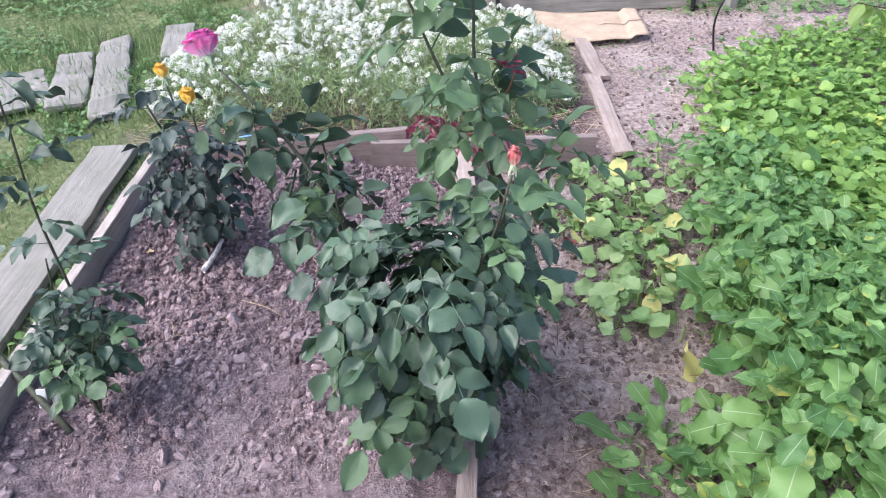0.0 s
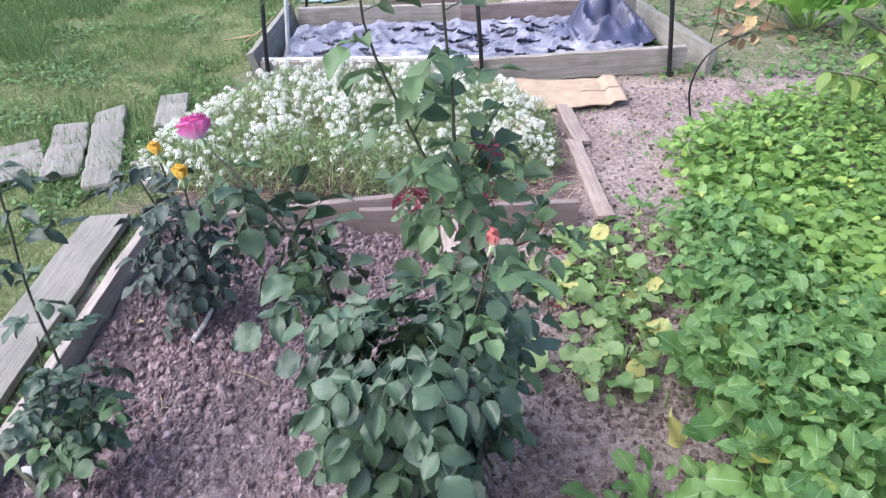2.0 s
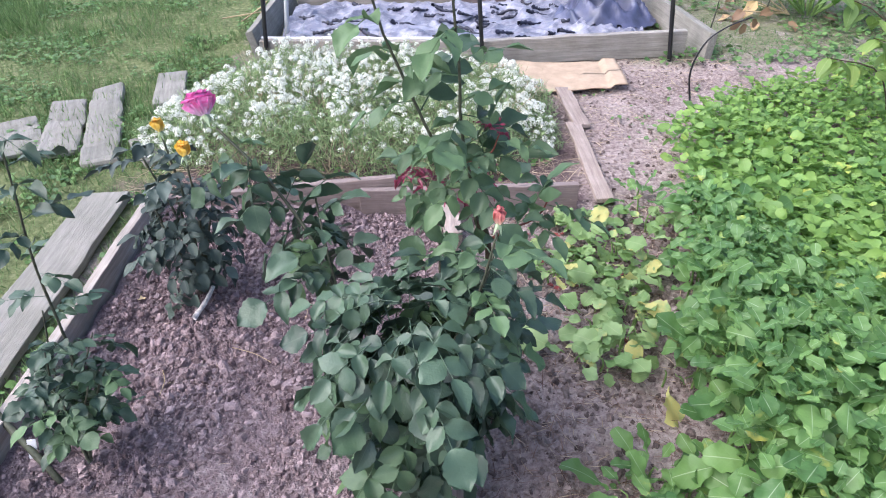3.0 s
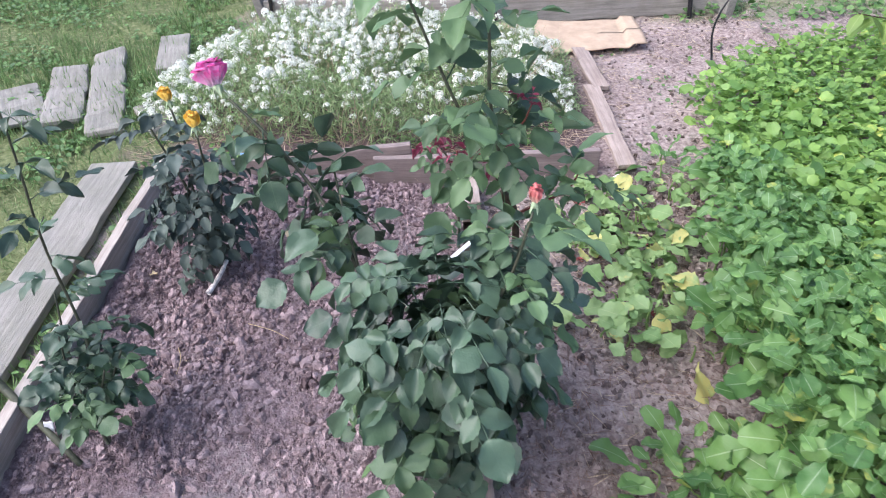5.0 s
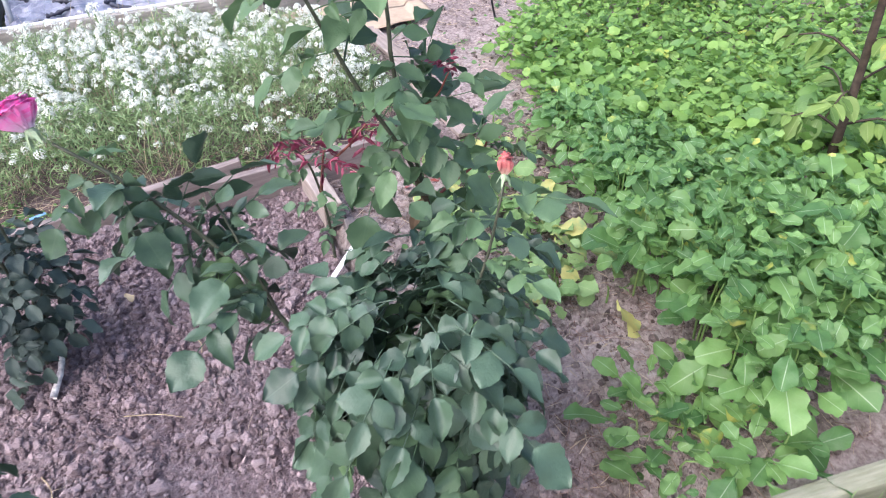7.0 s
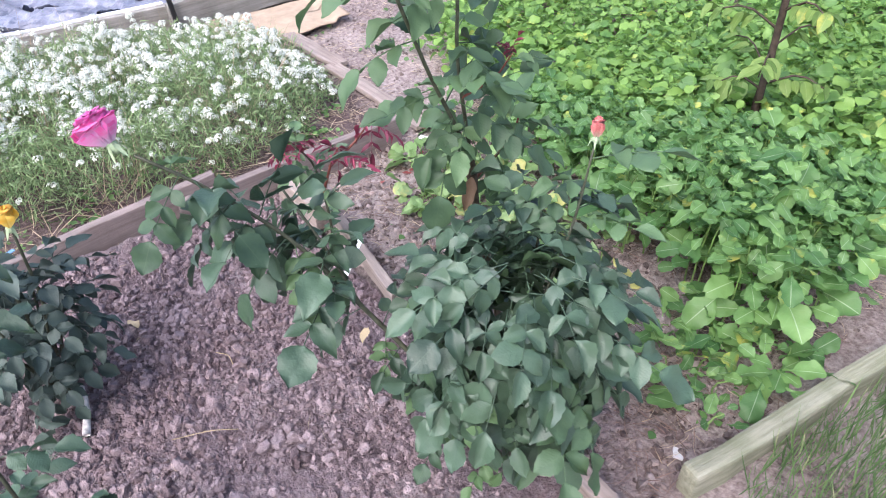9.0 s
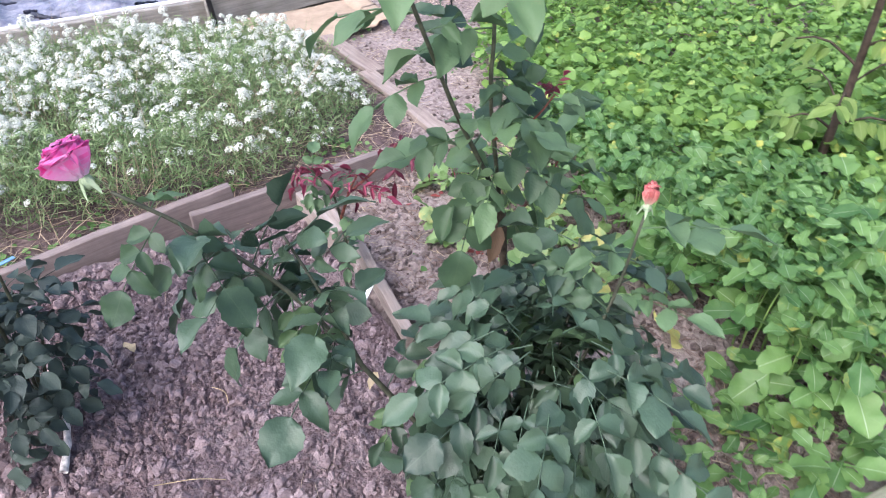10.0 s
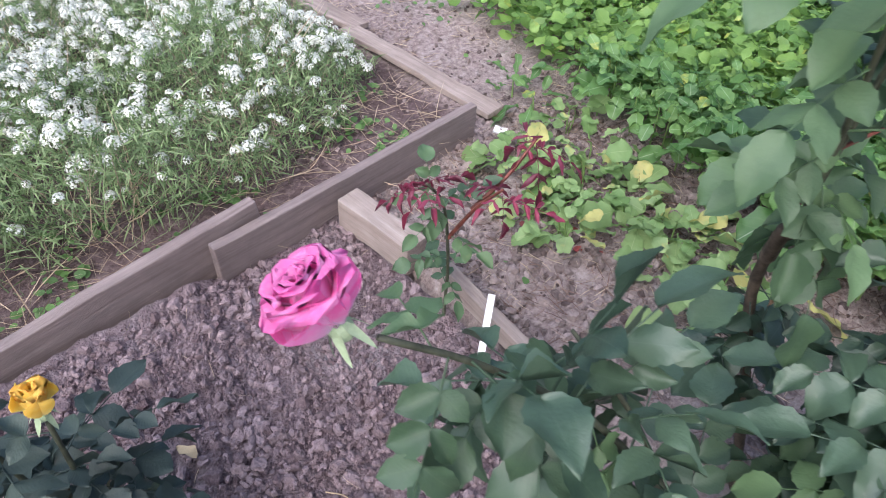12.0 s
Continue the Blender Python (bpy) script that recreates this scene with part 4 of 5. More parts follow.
# ---- the tall rose behind it, two long canes forking over an old stub ----
def tall_rose():
    base = Vector((0.17, 1.43, -0.01))
    t = thing("rose_bush", (0.17, 1.43, 0.0), "tall rose with two long leafy canes over an old stub", "rose bush")
    fork = (0.153, 1.562, 0.600)
    trunk = [base, (0.188, 1.50, 0.20), (0.184, 1.572, 0.42), (0.176, 1.58, 0.54), fork]
    cane(t, trunk, 0.010, 0.0085, M_OLDCANE, 18)
    cane(t, [(0.176, 1.58, 0.52), (0.158, 1.575, 0.575), (0.150, 1.572, 0.602)], 0.012, 0.0105, M_OLDCANE, 6)
    tall_a = [fork, (0.10, 1.555, 0.72), (0.05, 1.55, 0.82), (0.0, 1.55, 0.945), (-0.056, 1.55, 1.10), (-0.062, 1.55, 1.24), (-0.06, 1.55, 1.36)]
    tall_b = [fork, (0.137, 1.56, 0.70), (0.112, 1.555, 0.85), (0.110, 1.55, 0.97), (0.100, 1.55, 1.08), (0.092, 1.55, 1.24), (0.088, 1.55, 1.36)]
    side = [(0.178, 1.578, 0.53), (0.23, 1.585, 0.555), (0.30, 1.598, 0.585), (0.33, 1.60, 0.65)]
    tip = [(0.125, 1.557, 0.76), (0.175, 1.52, 0.80), (0.19, 1.485, 0.86)]
    for line, r0, r1, mat in ((tall_a, 0.0046, 0.0023, None), (tall_b, 0.0046, 0.0023, None), (side, 0.0040, 0.0022, M_REDCANE), (tip, 0.0028, 0.0016, M_REDCANE)):
        cane(t, line, r0, r1, mat)
    leaves_along(t, L_ROSE, tall_a, 15, 0.074, 0.10, 0.9, 0.12, 0.42)
    leaves_along(t, L_ROSE, tall_b, 15, 0.074, 0.10, 0.9, 0.12, 0.42)
    leaves_along(t, L_ROSE, side, 9, 0.066, 0.25, 0.8, 0.05, 0.5)
    leaves_along(t, L_SHADED, [(0.188, 1.49, 0.15), (0.187, 1.53, 0.30), (0.185, 1.56, 0.40)], 7, 0.066, 0.0, 0.9, 0.1, 0.45)
    leaves_along(t, L_ROSE, tip, 3, 0.050, 0.2, 0.8, 0.0, 0.5)
    for p, d in (((0.10, 1.555, 0.73), (-0.6, -0.6, -0.6)), ((0.12, 1.555, 0.75), (0.5, -0.8, -0.3)), ((0.14, 1.56, 0.68), (0.1, -0.8, -0.7)), ((0.11, 1.55, 0.88), (0.8, 0.1, -0.2))):
        place_leaf(t, L_ROSE, p, d, (0, -0.4, 1), 0.074)
    for p, d in (((0.183, 1.575, 0.43), (-0.6, -0.5, -0.4)), ((0.185, 1.57, 0.40), (0.7, -0.3, -0.5)), ((0.186, 1.54, 0.32), (0.3, 0.8, -0.2)), ((0.188, 1.50, 0.21), (0.8, -0.2, -0.1)), ((0.184, 1.57, 0.45), (0.5, -0.8, -0.2)), ((0.184, 1.57, 0.46), (-0.3, -0.9, -0.3)),
                 ((0.186, 1.53, 0.34), (-0.9, -0.5, 0.0)), ((0.187, 1.52, 0.30), (0.6, -0.8, 0.1)), ((0.185, 1.56, 0.38), (0.9, 0.3, -0.1))):
        place_leaf(t, L_SHADED, p, d, (0.1, -0.4, 1), 0.058)
    for k in range(4):
        place_leaf(t, L_RED, (0.19, 1.485, 0.865), jit(0.8) + Vector((0, 0, 0.4)), Vector((0, 0, 1)) + jit(0.3), 0.020)
    v, q, u = leaf_arrays(0.42, 8, 4, 0.03, 0.4, 0.25, 0.05, 1.0, 0.05, 640)
    o = t.matrix_basis.translation
    put("withered_leaf", mesh_from("withered_leaf", v, q, M_BROWN, u), t, frame_on(Vector((0.150, 1.555, 0.56)) - o, (-0.5, -0.4, -0.7), (-0.3, -0.7, 0.5), 0.075), "tan withered leaf hanging by the stub")
    return t


tall_rose()


# ---- the dark rose with yellow blooms ----
def dark_rose():
    base = Vector((-0.79, 2.05, 0.0))
    t = thing("rose_bush", base, "low dark bluish green rose bush with two yellow blooms", "rose bush")
    c = Vector((-0.775, 2.035, 0.27))
    tops = [(-0.785, 2.055, 0.60), (-0.707, 2.0, 0.545), (-0.87, 2.06, 0.54)]
    for p in tops:
        pts = [base, base.lerp(Vector(p), 0.5) + Vector((0.02, 0, 0.03)), Vector(p)]
        cane(t, pts, 0.006, 0.003)
        leaves_along(t, L_DARK, pts, 7, 0.06, 0.3)
    for k in range(6):
        a = k * 1.05
        p = c + Vector((0.09 * math.cos(a), 0.09 * math.sin(a), 0.08))
        cane(t, [base + jit(0.015), base.lerp(p, 0.6), p], 0.005, 0.003)
    for k in range(64):
        z = 1 - 2 * (k + 0.5) / 64
        a = k * 2.39996
        h = math.sqrt(1 - z * z)
        d = Vector((h * math.cos(a), h * math.sin(a), z))
        f = rng.uniform(0.5, 1.0)
        p = c + Vector((d.x * 0.115 * f * (1 - 0.5 * max(0.0, -d.z)), d.y * 0.10 * f, d.z * 0.18 * f))
        along = Vector((d.x, d.y, 0.3 * d.z - 0.25)) + jit(0.35)
        place_leaf(t, L_DARK, p, along, Vector((d.x * 0.7, d.y * 0.7, 0.8)) + jit(0.3), rng.uniform(0.044, 0.056))
    cup = [(2, 0.18, 1.08, -0.04, 0.9), (3, 0.34, 1.15, -0.06, 1.4)]
    rose_flower(t, (-0.785, 2.055, 0.615), (-0.1, 0, 1), 0.044, [M_YELLOW, M_YELLOW], cup, "half-open yellow rosebud")
    rose_flower(t, (-0.707, 2.0, 0.560), (0.1, -0.1, 1), 0.050, [M_YELLOW, M_YELLOW], cup, "half-open orange yellow rose")
    rose_flower(t, (-0.87, 2.06, 0.555), (-0.1, 0, 1), 0.026, [M_ROSE_LIGHT, M_ROSE_LIGHT], cup[:2], "closed greenish rosebud")
    return t


dark_rose()


# ---- the slender rose at the left board ----
def slender_rose():
    base = Vector((-0.885, 1.335, 0.0))
    t = thing("rose_bush", base, "slender young rose with one long cane and sparse leaves", "rose bush")
    long = [base, (-0.845, 1.36, 0.22), (-0.829, 1.375, 0.38), (-0.822, 1.38, 0.62), (-0.793, 1.38, 0.81), (-0.775, 1.38, 0.95)]
    cane(t, long, 0.0042, 0.002, None, 20)
    leaves_along(t, L_SHADED, long, 16, 0.054, 0.22, droop=0.5)
    for x, y, z in ((-0.83, 1.30, 0.43), (-0.79, 1.42, 0.38), (-0.87, 1.40, 0.47)):
        pts = [base, base.lerp(Vector((x, y, z)), 0.5) + Vector((-0.015, 0, 0.03)), (x, y, z)]
        cane(t, pts, 0.0035, 0.002)
        leaves_along(t, L_SHADED, pts, 6, 0.046, 0.35, droop=0.5)
    for k in range(6):
        a = k * 1.05 + 0.3
        p = base + Vector((0.065 * math.cos(a) + 0.075, 0.065 * math.sin(a), 0.25 + 0.1 * rng.uniform()))
        pts = [base + jit(0.01), base.lerp(p, 0.5) + Vector((0, 0, 0.03)), p]
        cane(t, pts, 0.0045, 0.0025)
        leaves_along(t, L_ROSE if k % 2 == 0 else L_SHADED, pts, 8, 0.043, 0.25, droop=0.45)
    return t


slender_rose()


# ---- the small rose with red shoots ----
def red_rose():
    base = Vector((0.045, 2.12, 0.0))
    t = thing("rose_bush", base, "small young rose with wine red shoots beside the timber", "rose bush")
    shoots = [[base, (0.045, 2.115, 0.18), (0.02, 2.11, 0.36), (-0.037, 2.10, 0.455)],
              [(0.04, 2.113, 0.26), (0.045, 2.05, 0.38), (0.045, 1.99, 0.465)],
              [(0.045, 2.06, 0.37), (0.12, 2.04, 0.43), (0.177, 2.03, 0.49)]]
    for i, s in enumerate(shoots):
        cane(t, s, 0.005, 0.0025, M_REDCANE if i else None)
        p = Vector(s[-1])
        for k in range(6):
            a = k * 1.05 + i
            place_leaf(t, L_RED, p - Vector((0, 0, 0.010 * k * 0.5)), (math.cos(a), math.sin(a), rng.uniform(-0.9, 0.2)), Vector((0, 0, 1)) + jit(0.4), rng.uniform(0.036, 0.052))
    leaves_along(t, L_ROSE, shoots[0], 11, 0.042, 0.15)
    return t


red_rose()


# ---- mustard sward ----
SPOON = [leaf_arrays(0.46 + 0.07 * (i % 4), 18, 4, 0.028, 0.30 - 0.2 * (i % 3), -0.06 + 0.15 * (i % 4), 0.05, 1.0, 0.05, 80 + i, "lyre") for i in range(10)]
SPOON_LOW = [leaf_arrays(0.50 + 0.08 * (i % 4), 12, 2, 0.04, 0.30 - 0.2 * (i % 3), -0.06 + 0.16 * (i % 4), 0.05, 1.0, 0.05, 90 + i, "lyre") for i in range(10)]


def left_edge(y):
    """Where the mustard begins, from the near beam to the far end."""
    return float(np.interp(y, [0.9, 1.22, 1.5, 1.65, 2.3, 2.9, 3.25, 3.6, 4.1], [0.84, 0.76, 0.77, 0.82, 1.0, 1.13, 1.22, 1.6, 2.6]))


def sward_height(x, y):
    return float(np.interp(y, [0.9, 1.15, 1.45, 1.8, 2.2, 2.7, 4.0], [0.26, 0.38, 0.40, 0.35, 0.26, 0.20, 0.16])) * float(np.interp(x, [1.1, 1.9], [1.0, 0.72])) * (1 + 0.25 * fbm(x, y, 2.5, 9.0))


def mustard_leaf_poses(x, y, h, size, n):
    out = []
    for k in range(n):
        a = k * 2.4 + rng.uniform(-0.4, 0.4)
        z = h * (0.35 + 0.6 * (k + 1) / n) * rng.uniform(0.85, 1.1)
        reach = 0.02 + 0.05 * (1 - k / n) * rng.uniform(0.5, 1.2) * size / 0.09
        p = Vector((math.cos(a) * reach, math.sin(a) * reach, z * 0.85))
        d = Vector((math.cos(a), math.sin(a), rng.uniform(-0.5, 0.8)))
        nrm = Vector((-0.1 * math.cos(a), -0.1 * math.sin(a), 1.0)) + jit(0.65)
        out.append(frame_on(p, d, nrm, size * (rng.uniform(0.6, 1.15) if rng.uniform() < 0.85 else rng.uniform(1.2, 1.6)) * (1.2 - 0.4 * k / n)))
    return out


MUST_MESHES = [mesh_from("leaf", v, q, M_MUST, u) for v, q, u in SPOON]
RAD_MESHES = [mesh_from("leaf", v, q, M_RADISH, u) for v, q, u in [leaf_arrays(0.58 + 0.08 * (i % 3), 16, 4, 0.04, 0.25 - 0.2 * (i % 2), 0.05 + 0.14 * (i % 3), 0.08, 1.0, 0.06, 130 + i, "lyre") for i in range(6)]]


def leafy_plant(name, x, y, h, size, n, meshes, label, category, group, stem=M_STEM):
    t = thing(name, (x, y, ground_height(x, y)), label, category, group)
    tube("stem", [(0, 0, -0.01), (rng.uniform(-0.01, 0.01), rng.uniform(-0.01, 0.01), h * 0.5), (rng.uniform(-0.02, 0.02), rng.uniform(-0.02, 0.02), h * 0.68)], 0.004, 0.002, stem, t, 4, 4)
    for m in mustard_leaf_poses(x, y, h, size, n):
        put("leaf", meshes[rng.integers(len(meshes))], t, m)
    return t


spots = []
for y in np.arange(1.08, 4.15, 0.062):
    for x in np.arange(0.45, 4.2, 0.062 if y < 2.6 else 0.075):
        px, py = x + rng.uniform(-0.03, 0.03), y + rng.uniform(-0.03, 0.03)
        if px > left_edge(py) + 0.06 * fbm(px, py, 4.0) and math.hypot(px - 1.60, py - 1.66) > 0.13 and (px < 2.6 or rng.uniform() < 0.7):
            spots.append((px, py))
near = sorted(spots, key=lambda s: (s[0] - 0.5) + 0.35 * (s[1] - 1.0))[:190]
near_set = set(near)
for x, y in near:
    leafy_plant("mustard_plant", x, y, sward_height(x, y), float(np.interp(y, [1.0, 1.6, 2.5, 3.5], [0.082, 0.074, 0.062, 0.054])), 13, MUST_MESHES,
                "bright green leafy mustard plant at the edge of the sward", "mustard plant", "mustard plants along the path")
poses, picks = [], []
for x, y in spots:
    if (x, y) in near_set:
        continue
    h = sward_height(x, y)
    size = float(np.interp(y, [1.0, 1.6, 2.5, 3.5], [0.084, 0.074, 0.062, 0.054])) * (0.9 if x > 1.8 else 1.0)
    base = Matrix.Translation((x, y, ground_height(x, y)))
    for m in mustard_leaf_poses(x, y, h, size, 11 if y < 2.3 else 11):
        poses.append(np.array(base @ m))
        picks.append(rng.integers(len(SPOON_LOW)))
v, q, u = scatter(SPOON_LOW, poses, picks)
tagged(put("mustard_sward", mesh_from("mustard_sward", v, q, M_MUST_ALL, u)), "dense bright green mustard sward covering the neighbouring bed", "mustard", kind="stuff")

# pale radishes between the path and the mustard
for k in range(42):
    a, b = rng.uniform(), rng.uniform()
    y = 1.58 + 0.85 * a
    x = 0.33 + 0.10 * a + (0.46) * b
    if abs(y - 2.0) > 0.25 and b < 0.25:
        continue
    leafy_plant("radish_plant", x, y, rng.uniform(0.05, 0.12), rng.uniform(0.055, 0.092), 6, RAD_MESHES, "pale yellowish green radish plant sprouting from bare soil", "radish plant", "radish plants by the rose")
for x, y, s in ((0.67, 1.21, 0.10), (0.72, 1.13, 0.12), (0.79, 1.09, 0.12), (0.62, 1.08, 0.09), (0.74, 1.24, 0.12), (0.70, 1.03, 0.10), (0.61, 1.16, 0.10), (0.77, 1.00, 0.10), (0.54, 1.05, 0.085), (0.50, 1.18, 0.12), (0.56, 1.12, 0.13), (0.45, 1.00, 0.075), (0.66, 1.00, 0.12), (0.58, 1.26, 0.11), (0.86, 2.55, 0.10), (0.88, 2.66, 0.09)):
    leafy_plant("mustard_plant", x, y, 0.10, s * 0.78, 7, MUST_MESHES, "single leafy green mustard plant on bare soil", "mustard plant", "mustard plants along the path")


# ---- white alyssum ----
def alyssum_front(x):
    return float(np.interp(x, [-1.2, -0.85, -0.46, -0.16, 0.0, 0.22, 0.4, 0.55], [2.96, 2.88, 2.80, 2.71, 2.67, 2.68, 2.73, 2.85]))


def alyssum_inside(x, y):
    e = ((x + 0.38) / 1.02) ** 2 + (abs(y - 3.44) / 0.74) ** 2.6
    return e < 1.0 + 0.3 * fbm(x, y, 2.0, 4.0) and y > alyssum_front(x) + 0.10 * fbm(x, y, 3.5, 2.0) and x < 0.62


def alyssum_height(x, y):
    e = min(1.0, ((x + 0.38) / 1.05) ** 2 + ((y - 3.42) / 0.78) ** 2)
    return 0.06 + 0.17 * (1 - e ** 3) * max(0.35, 1 + 0.6 * fbm(x, y, 3.0, 8.0) + 0.4 * fbm(x, y, 9.0, 6.0))


BLADES = [leaf_arrays(0.05, 3, 1, 0, 0.0, c, shape="spear") for c in (0.1, 0.35, 0.6, 0.9)]


def blades(name, n, area, inside, height, lean, wide, mat, label, category, z0=ground_height, cut=1.0):
    poses, picks = [], []
    x0, x1, y0, y1 = area
    tries = 0
    while len(poses) < n and tries < n * 12:
        tries += 1
        x, y = rng.uniform(x0, x1), rng.uniform(y0, y1)
        if not inside(x, y):
            continue
        h = height(x, y) * rng.uniform(0.55, 1.15)
        a = rng.uniform(0, 6.28)
        d = Vector((math.cos(a) * lean * rng.uniform(0.3, 1.4), math.sin(a) * lean * rng.uniform(0.3, 1.4), 1.0))
        m = frame_on((x, y, z0(x, y)), d, (math.cos(a), math.sin(a), 0.2), 1.0) @ Matrix.Diagonal((h * wide * 20, h, h, 1))
        poses.append(np.array(m))
        picks.append(rng.integers(len(BLADES)))
    v, q, u = scatter(BLADES, poses, picks)
    return tagged(put(name, mesh_from(name, v, q, mat, u)), label, category, kind="stuff")


def floret_head(seed):
    """A domed cluster of tiny four-petalled florets."""
    r = np.random.default_rng(seed)
    parts = []
    n = 34
    for k in range(n):
        z = 1 - 0.95 * (k + 0.5) / n
        a = k * 2.4 + r.uniform(-0.3, 0.3)
        h = math.sqrt(max(0, 1 - z * z))
        d = Vector((h * math.cos(a), h * math.sin(a), z))
        s = 0.21 * r.uniform(0.7, 1.25)
        m = np.array(frame_on(d * 0.5 * r.uniform(0.85, 1.1), d.cross(Vector((0.3, 0.2, 1))) + Vector((0.01, 0, 0)), d, s))
        cross = np.array([(-0.5, -0.2, 0.1), (0.5, -0.2, 0.1), (0.5, 0.2, 0.1), (-0.5, 0.2, 0.1), (-0.2, -0.5, 0.12), (0.2, -0.5, 0.12), (0.2, 0.5, 0.12), (-0.2, 0.5, 0.12)])
        parts.append(moved((cross, np.array([(0, 1, 2, 3), (4, 5, 6, 7)]), np.zeros((8, 2))), m))
    return joined(parts)


HEADS = [floret_head(i) for i in range(5)]
HEAD_MESHES = [mesh_from("flower_head", v, q, M_FLORET, u, False) for v, q, u in HEADS]


def alyssum():
    t = thing("alyssum_patch", (-0.35, 3.4, 0.0), "mounded patch of white alyssum with thin green and straw stems", "alyssum")
    o = t.matrix_basis.translation
    poses, picks = [], []
    while len(poses) < 42000:
        x, y = rng.uniform(-1.5, 0.62), rng.uniform(2.68, 4.25)
        if not alyssum_inside(x, y):
            continue
        z = alyssum_height(x, y) * (1 - 0.85 * rng.uniform() ** 1.3)
        d = Vector(rng.normal(size=3)) + Vector((0, 0, 0.2))
        ln = rng.uniform(0.018, 0.05)
        m = frame_on((x - o.x, y - o.y, z), d, Vector((0, 0, 1)) + jit(0.8), 1.0) @ Matrix.Diagonal((0.12 if rng.uniform() < 0.75 else 0.03, ln, ln, 1))
        poses.append(np.array(m))
        picks.append(rng.integers(len(BLADES)))
    v, q, u = scatter(BLADES, poses, picks)
    fol = put("foliage", mesh_from("foliage", v, q, M_ALYS, u), t, None, "thin tangled green and dry foliage")
    fol["kind"] = "stuff"
    stems = blades("stem_tangle", 1500, (-1.5, 0.62, 2.68, 4.25), alyssum_inside, lambda x, y: alyssum_height(x, y) * 1.08, 2.2, 0.015, M_ALYS, "thin pale green stems", "")
    dry = blades("dry_tangle", 2400, (-1.5, 0.62, 2.68, 4.25), lambda x, y: alyssum_inside(x, y) and fbm(x, y, 3.2, 14.0) + rng.uniform(-0.3, 0.3) + 0.35 * (y - 3.4) - 0.15 * x > 0.02, lambda x, y: alyssum_height(x, y) * 1.08, 2.0, 0.016, M_STRAW, "dry straw coloured stems", "")
    for ob in (stems, dry):
        ob.parent, ob.matrix_basis = t, Matrix.Translation(-o)
    places = []
    while len(places) < 1950:
        x, y = rng.uniform(-1.45, 0.58), rng.uniform(2.66, 4.2)
        if not alyssum_inside(x, y):
            continue
        dens = 0.16 + 0.84 * min(1, max(0, (y - 2.75) / 0.6))
        dens *= max(0.0, 0.48 + 0.9 * fbm(x, y, 2.6, 6.0) + 1.0 * fbm(x, y, 6.0, 3.0))
        if rng.uniform() > dens + 0.06:
            continue
        places.append((x, y, alyssum_height(x, y) * (rng.uniform(0.75, 1.2) if rng.uniform() < 0.75 else rng.uniform(0.4, 0.8))))
    places.sort(key=lambda p: p[1])
    rest, picks = [], []
    for i, p in enumerate(places):
        s = 0.018 + 0.024 * rng.uniform()
        m = pose(p[0] - o.x, p[1] - o.y, p[2], rng.uniform(-35, 35), rng.uniform(-35, 35), rng.uniform(0, 360)) @ Matrix.Diagonal((s, s, s, 1))
        if i < 290:
            put("flower_head", HEAD_MESHES[i % 5], t, m)
        else:
            rest.append(np.array(m))
            picks.append(i % 5)
    v, q, u = scatter(HEADS, rest, picks)
    far = put("blossom", mesh_from("blossom", v, q, M_FLORET, u, False), t, None, "countless small white flower heads")
    far["kind"] = "stuff"
    return t


alyssum()

# ---- lawn, straw and weeds ----


def lawn_inside(x, y):
    if -1.50 < x < -1.24 and y < 2.7:
        return False
    edge = -1.16 if y < 2.6 else (-1.2 if y < 4.3 else -1.2)
    return x < edge + 0.12 * fbm(x, y, 3.0) and fbm(x, y, 1.6, 2.0) > -0.35


blades("lawn_grass", 92000, (-5.6, -1.1, -0.4, 9.4), lambda x, y: lawn_inside(x, y) and rng.uniform() < min(1.0, (x + 5.8) * 1.2, (y + 0.9) * 0.6), lambda x, y: 0.04 + 0.05 * max(0, fbm(x, y, 1.1, 5.0) + 0.15) + (0.05 if x < -3 else 0), 1.6, 0.10, M_GRASS, "short matted lawn grass with clover and dry stems", "grass")
blades("block_grass", 2600, (-2.5, -1.4, 2.9, 4.2), lambda x, y: fbm(x, y, 5.0, 8.0) > -0.1, lambda x, y: 0.075, 1.3, 0.07, M_GRASS, "grass grown up between the timber blocks", "grass")
blades("path_weeds", 900, (-1.24, -1.13, 1.0, 2.7), lambda x, y: True, lambda x, y: 0.06, 1.3, 0.10, M_GRASS, "grass tufts squeezed between plank and board", "grass")
blades("near_grass", 2600, (0.35, 1.9, 0.45, 0.86), lambda x, y: y < 0.825 - 0.13 * (x - 0.75), lambda x, y: 0.11, 0.7, 0.045, M_GRASS, "tall grass blades beside the mossy beam", "grass")
blades("far_grass", 5000, (-1.1, 4.5, 5.8, 9.5), lambda x, y: fbm(x, y, 1.5) > -0.05, lambda x, y: 0.06, 1.2, 0.10, M_GRASS, "thin grass between the far beds", "grass")
blades("straw_litter", 3600, (0.13, 1.9, 0.95, 4.3), lambda x, y: fbm(x, y, 3.0, 1.0) > -0.1, lambda x, y: 0.055, 9.0, 0.05, M_STRAW, "scattered dry straw on the soil path", "straw", lambda x, y: ground_height(x, y) + 0.012)
blades("twig_litter", 2400, (0.12, 1.0, 0.9, 2.6), lambda x, y: fbm(x, y, 4.0, 21.0) > -0.2, lambda x, y: 0.06, 8.0, 0.05, M_TWIG, "broken brown twigs and stalks on the soil", "twigs", lambda x, y: ground_height(x, y) + 0.012)
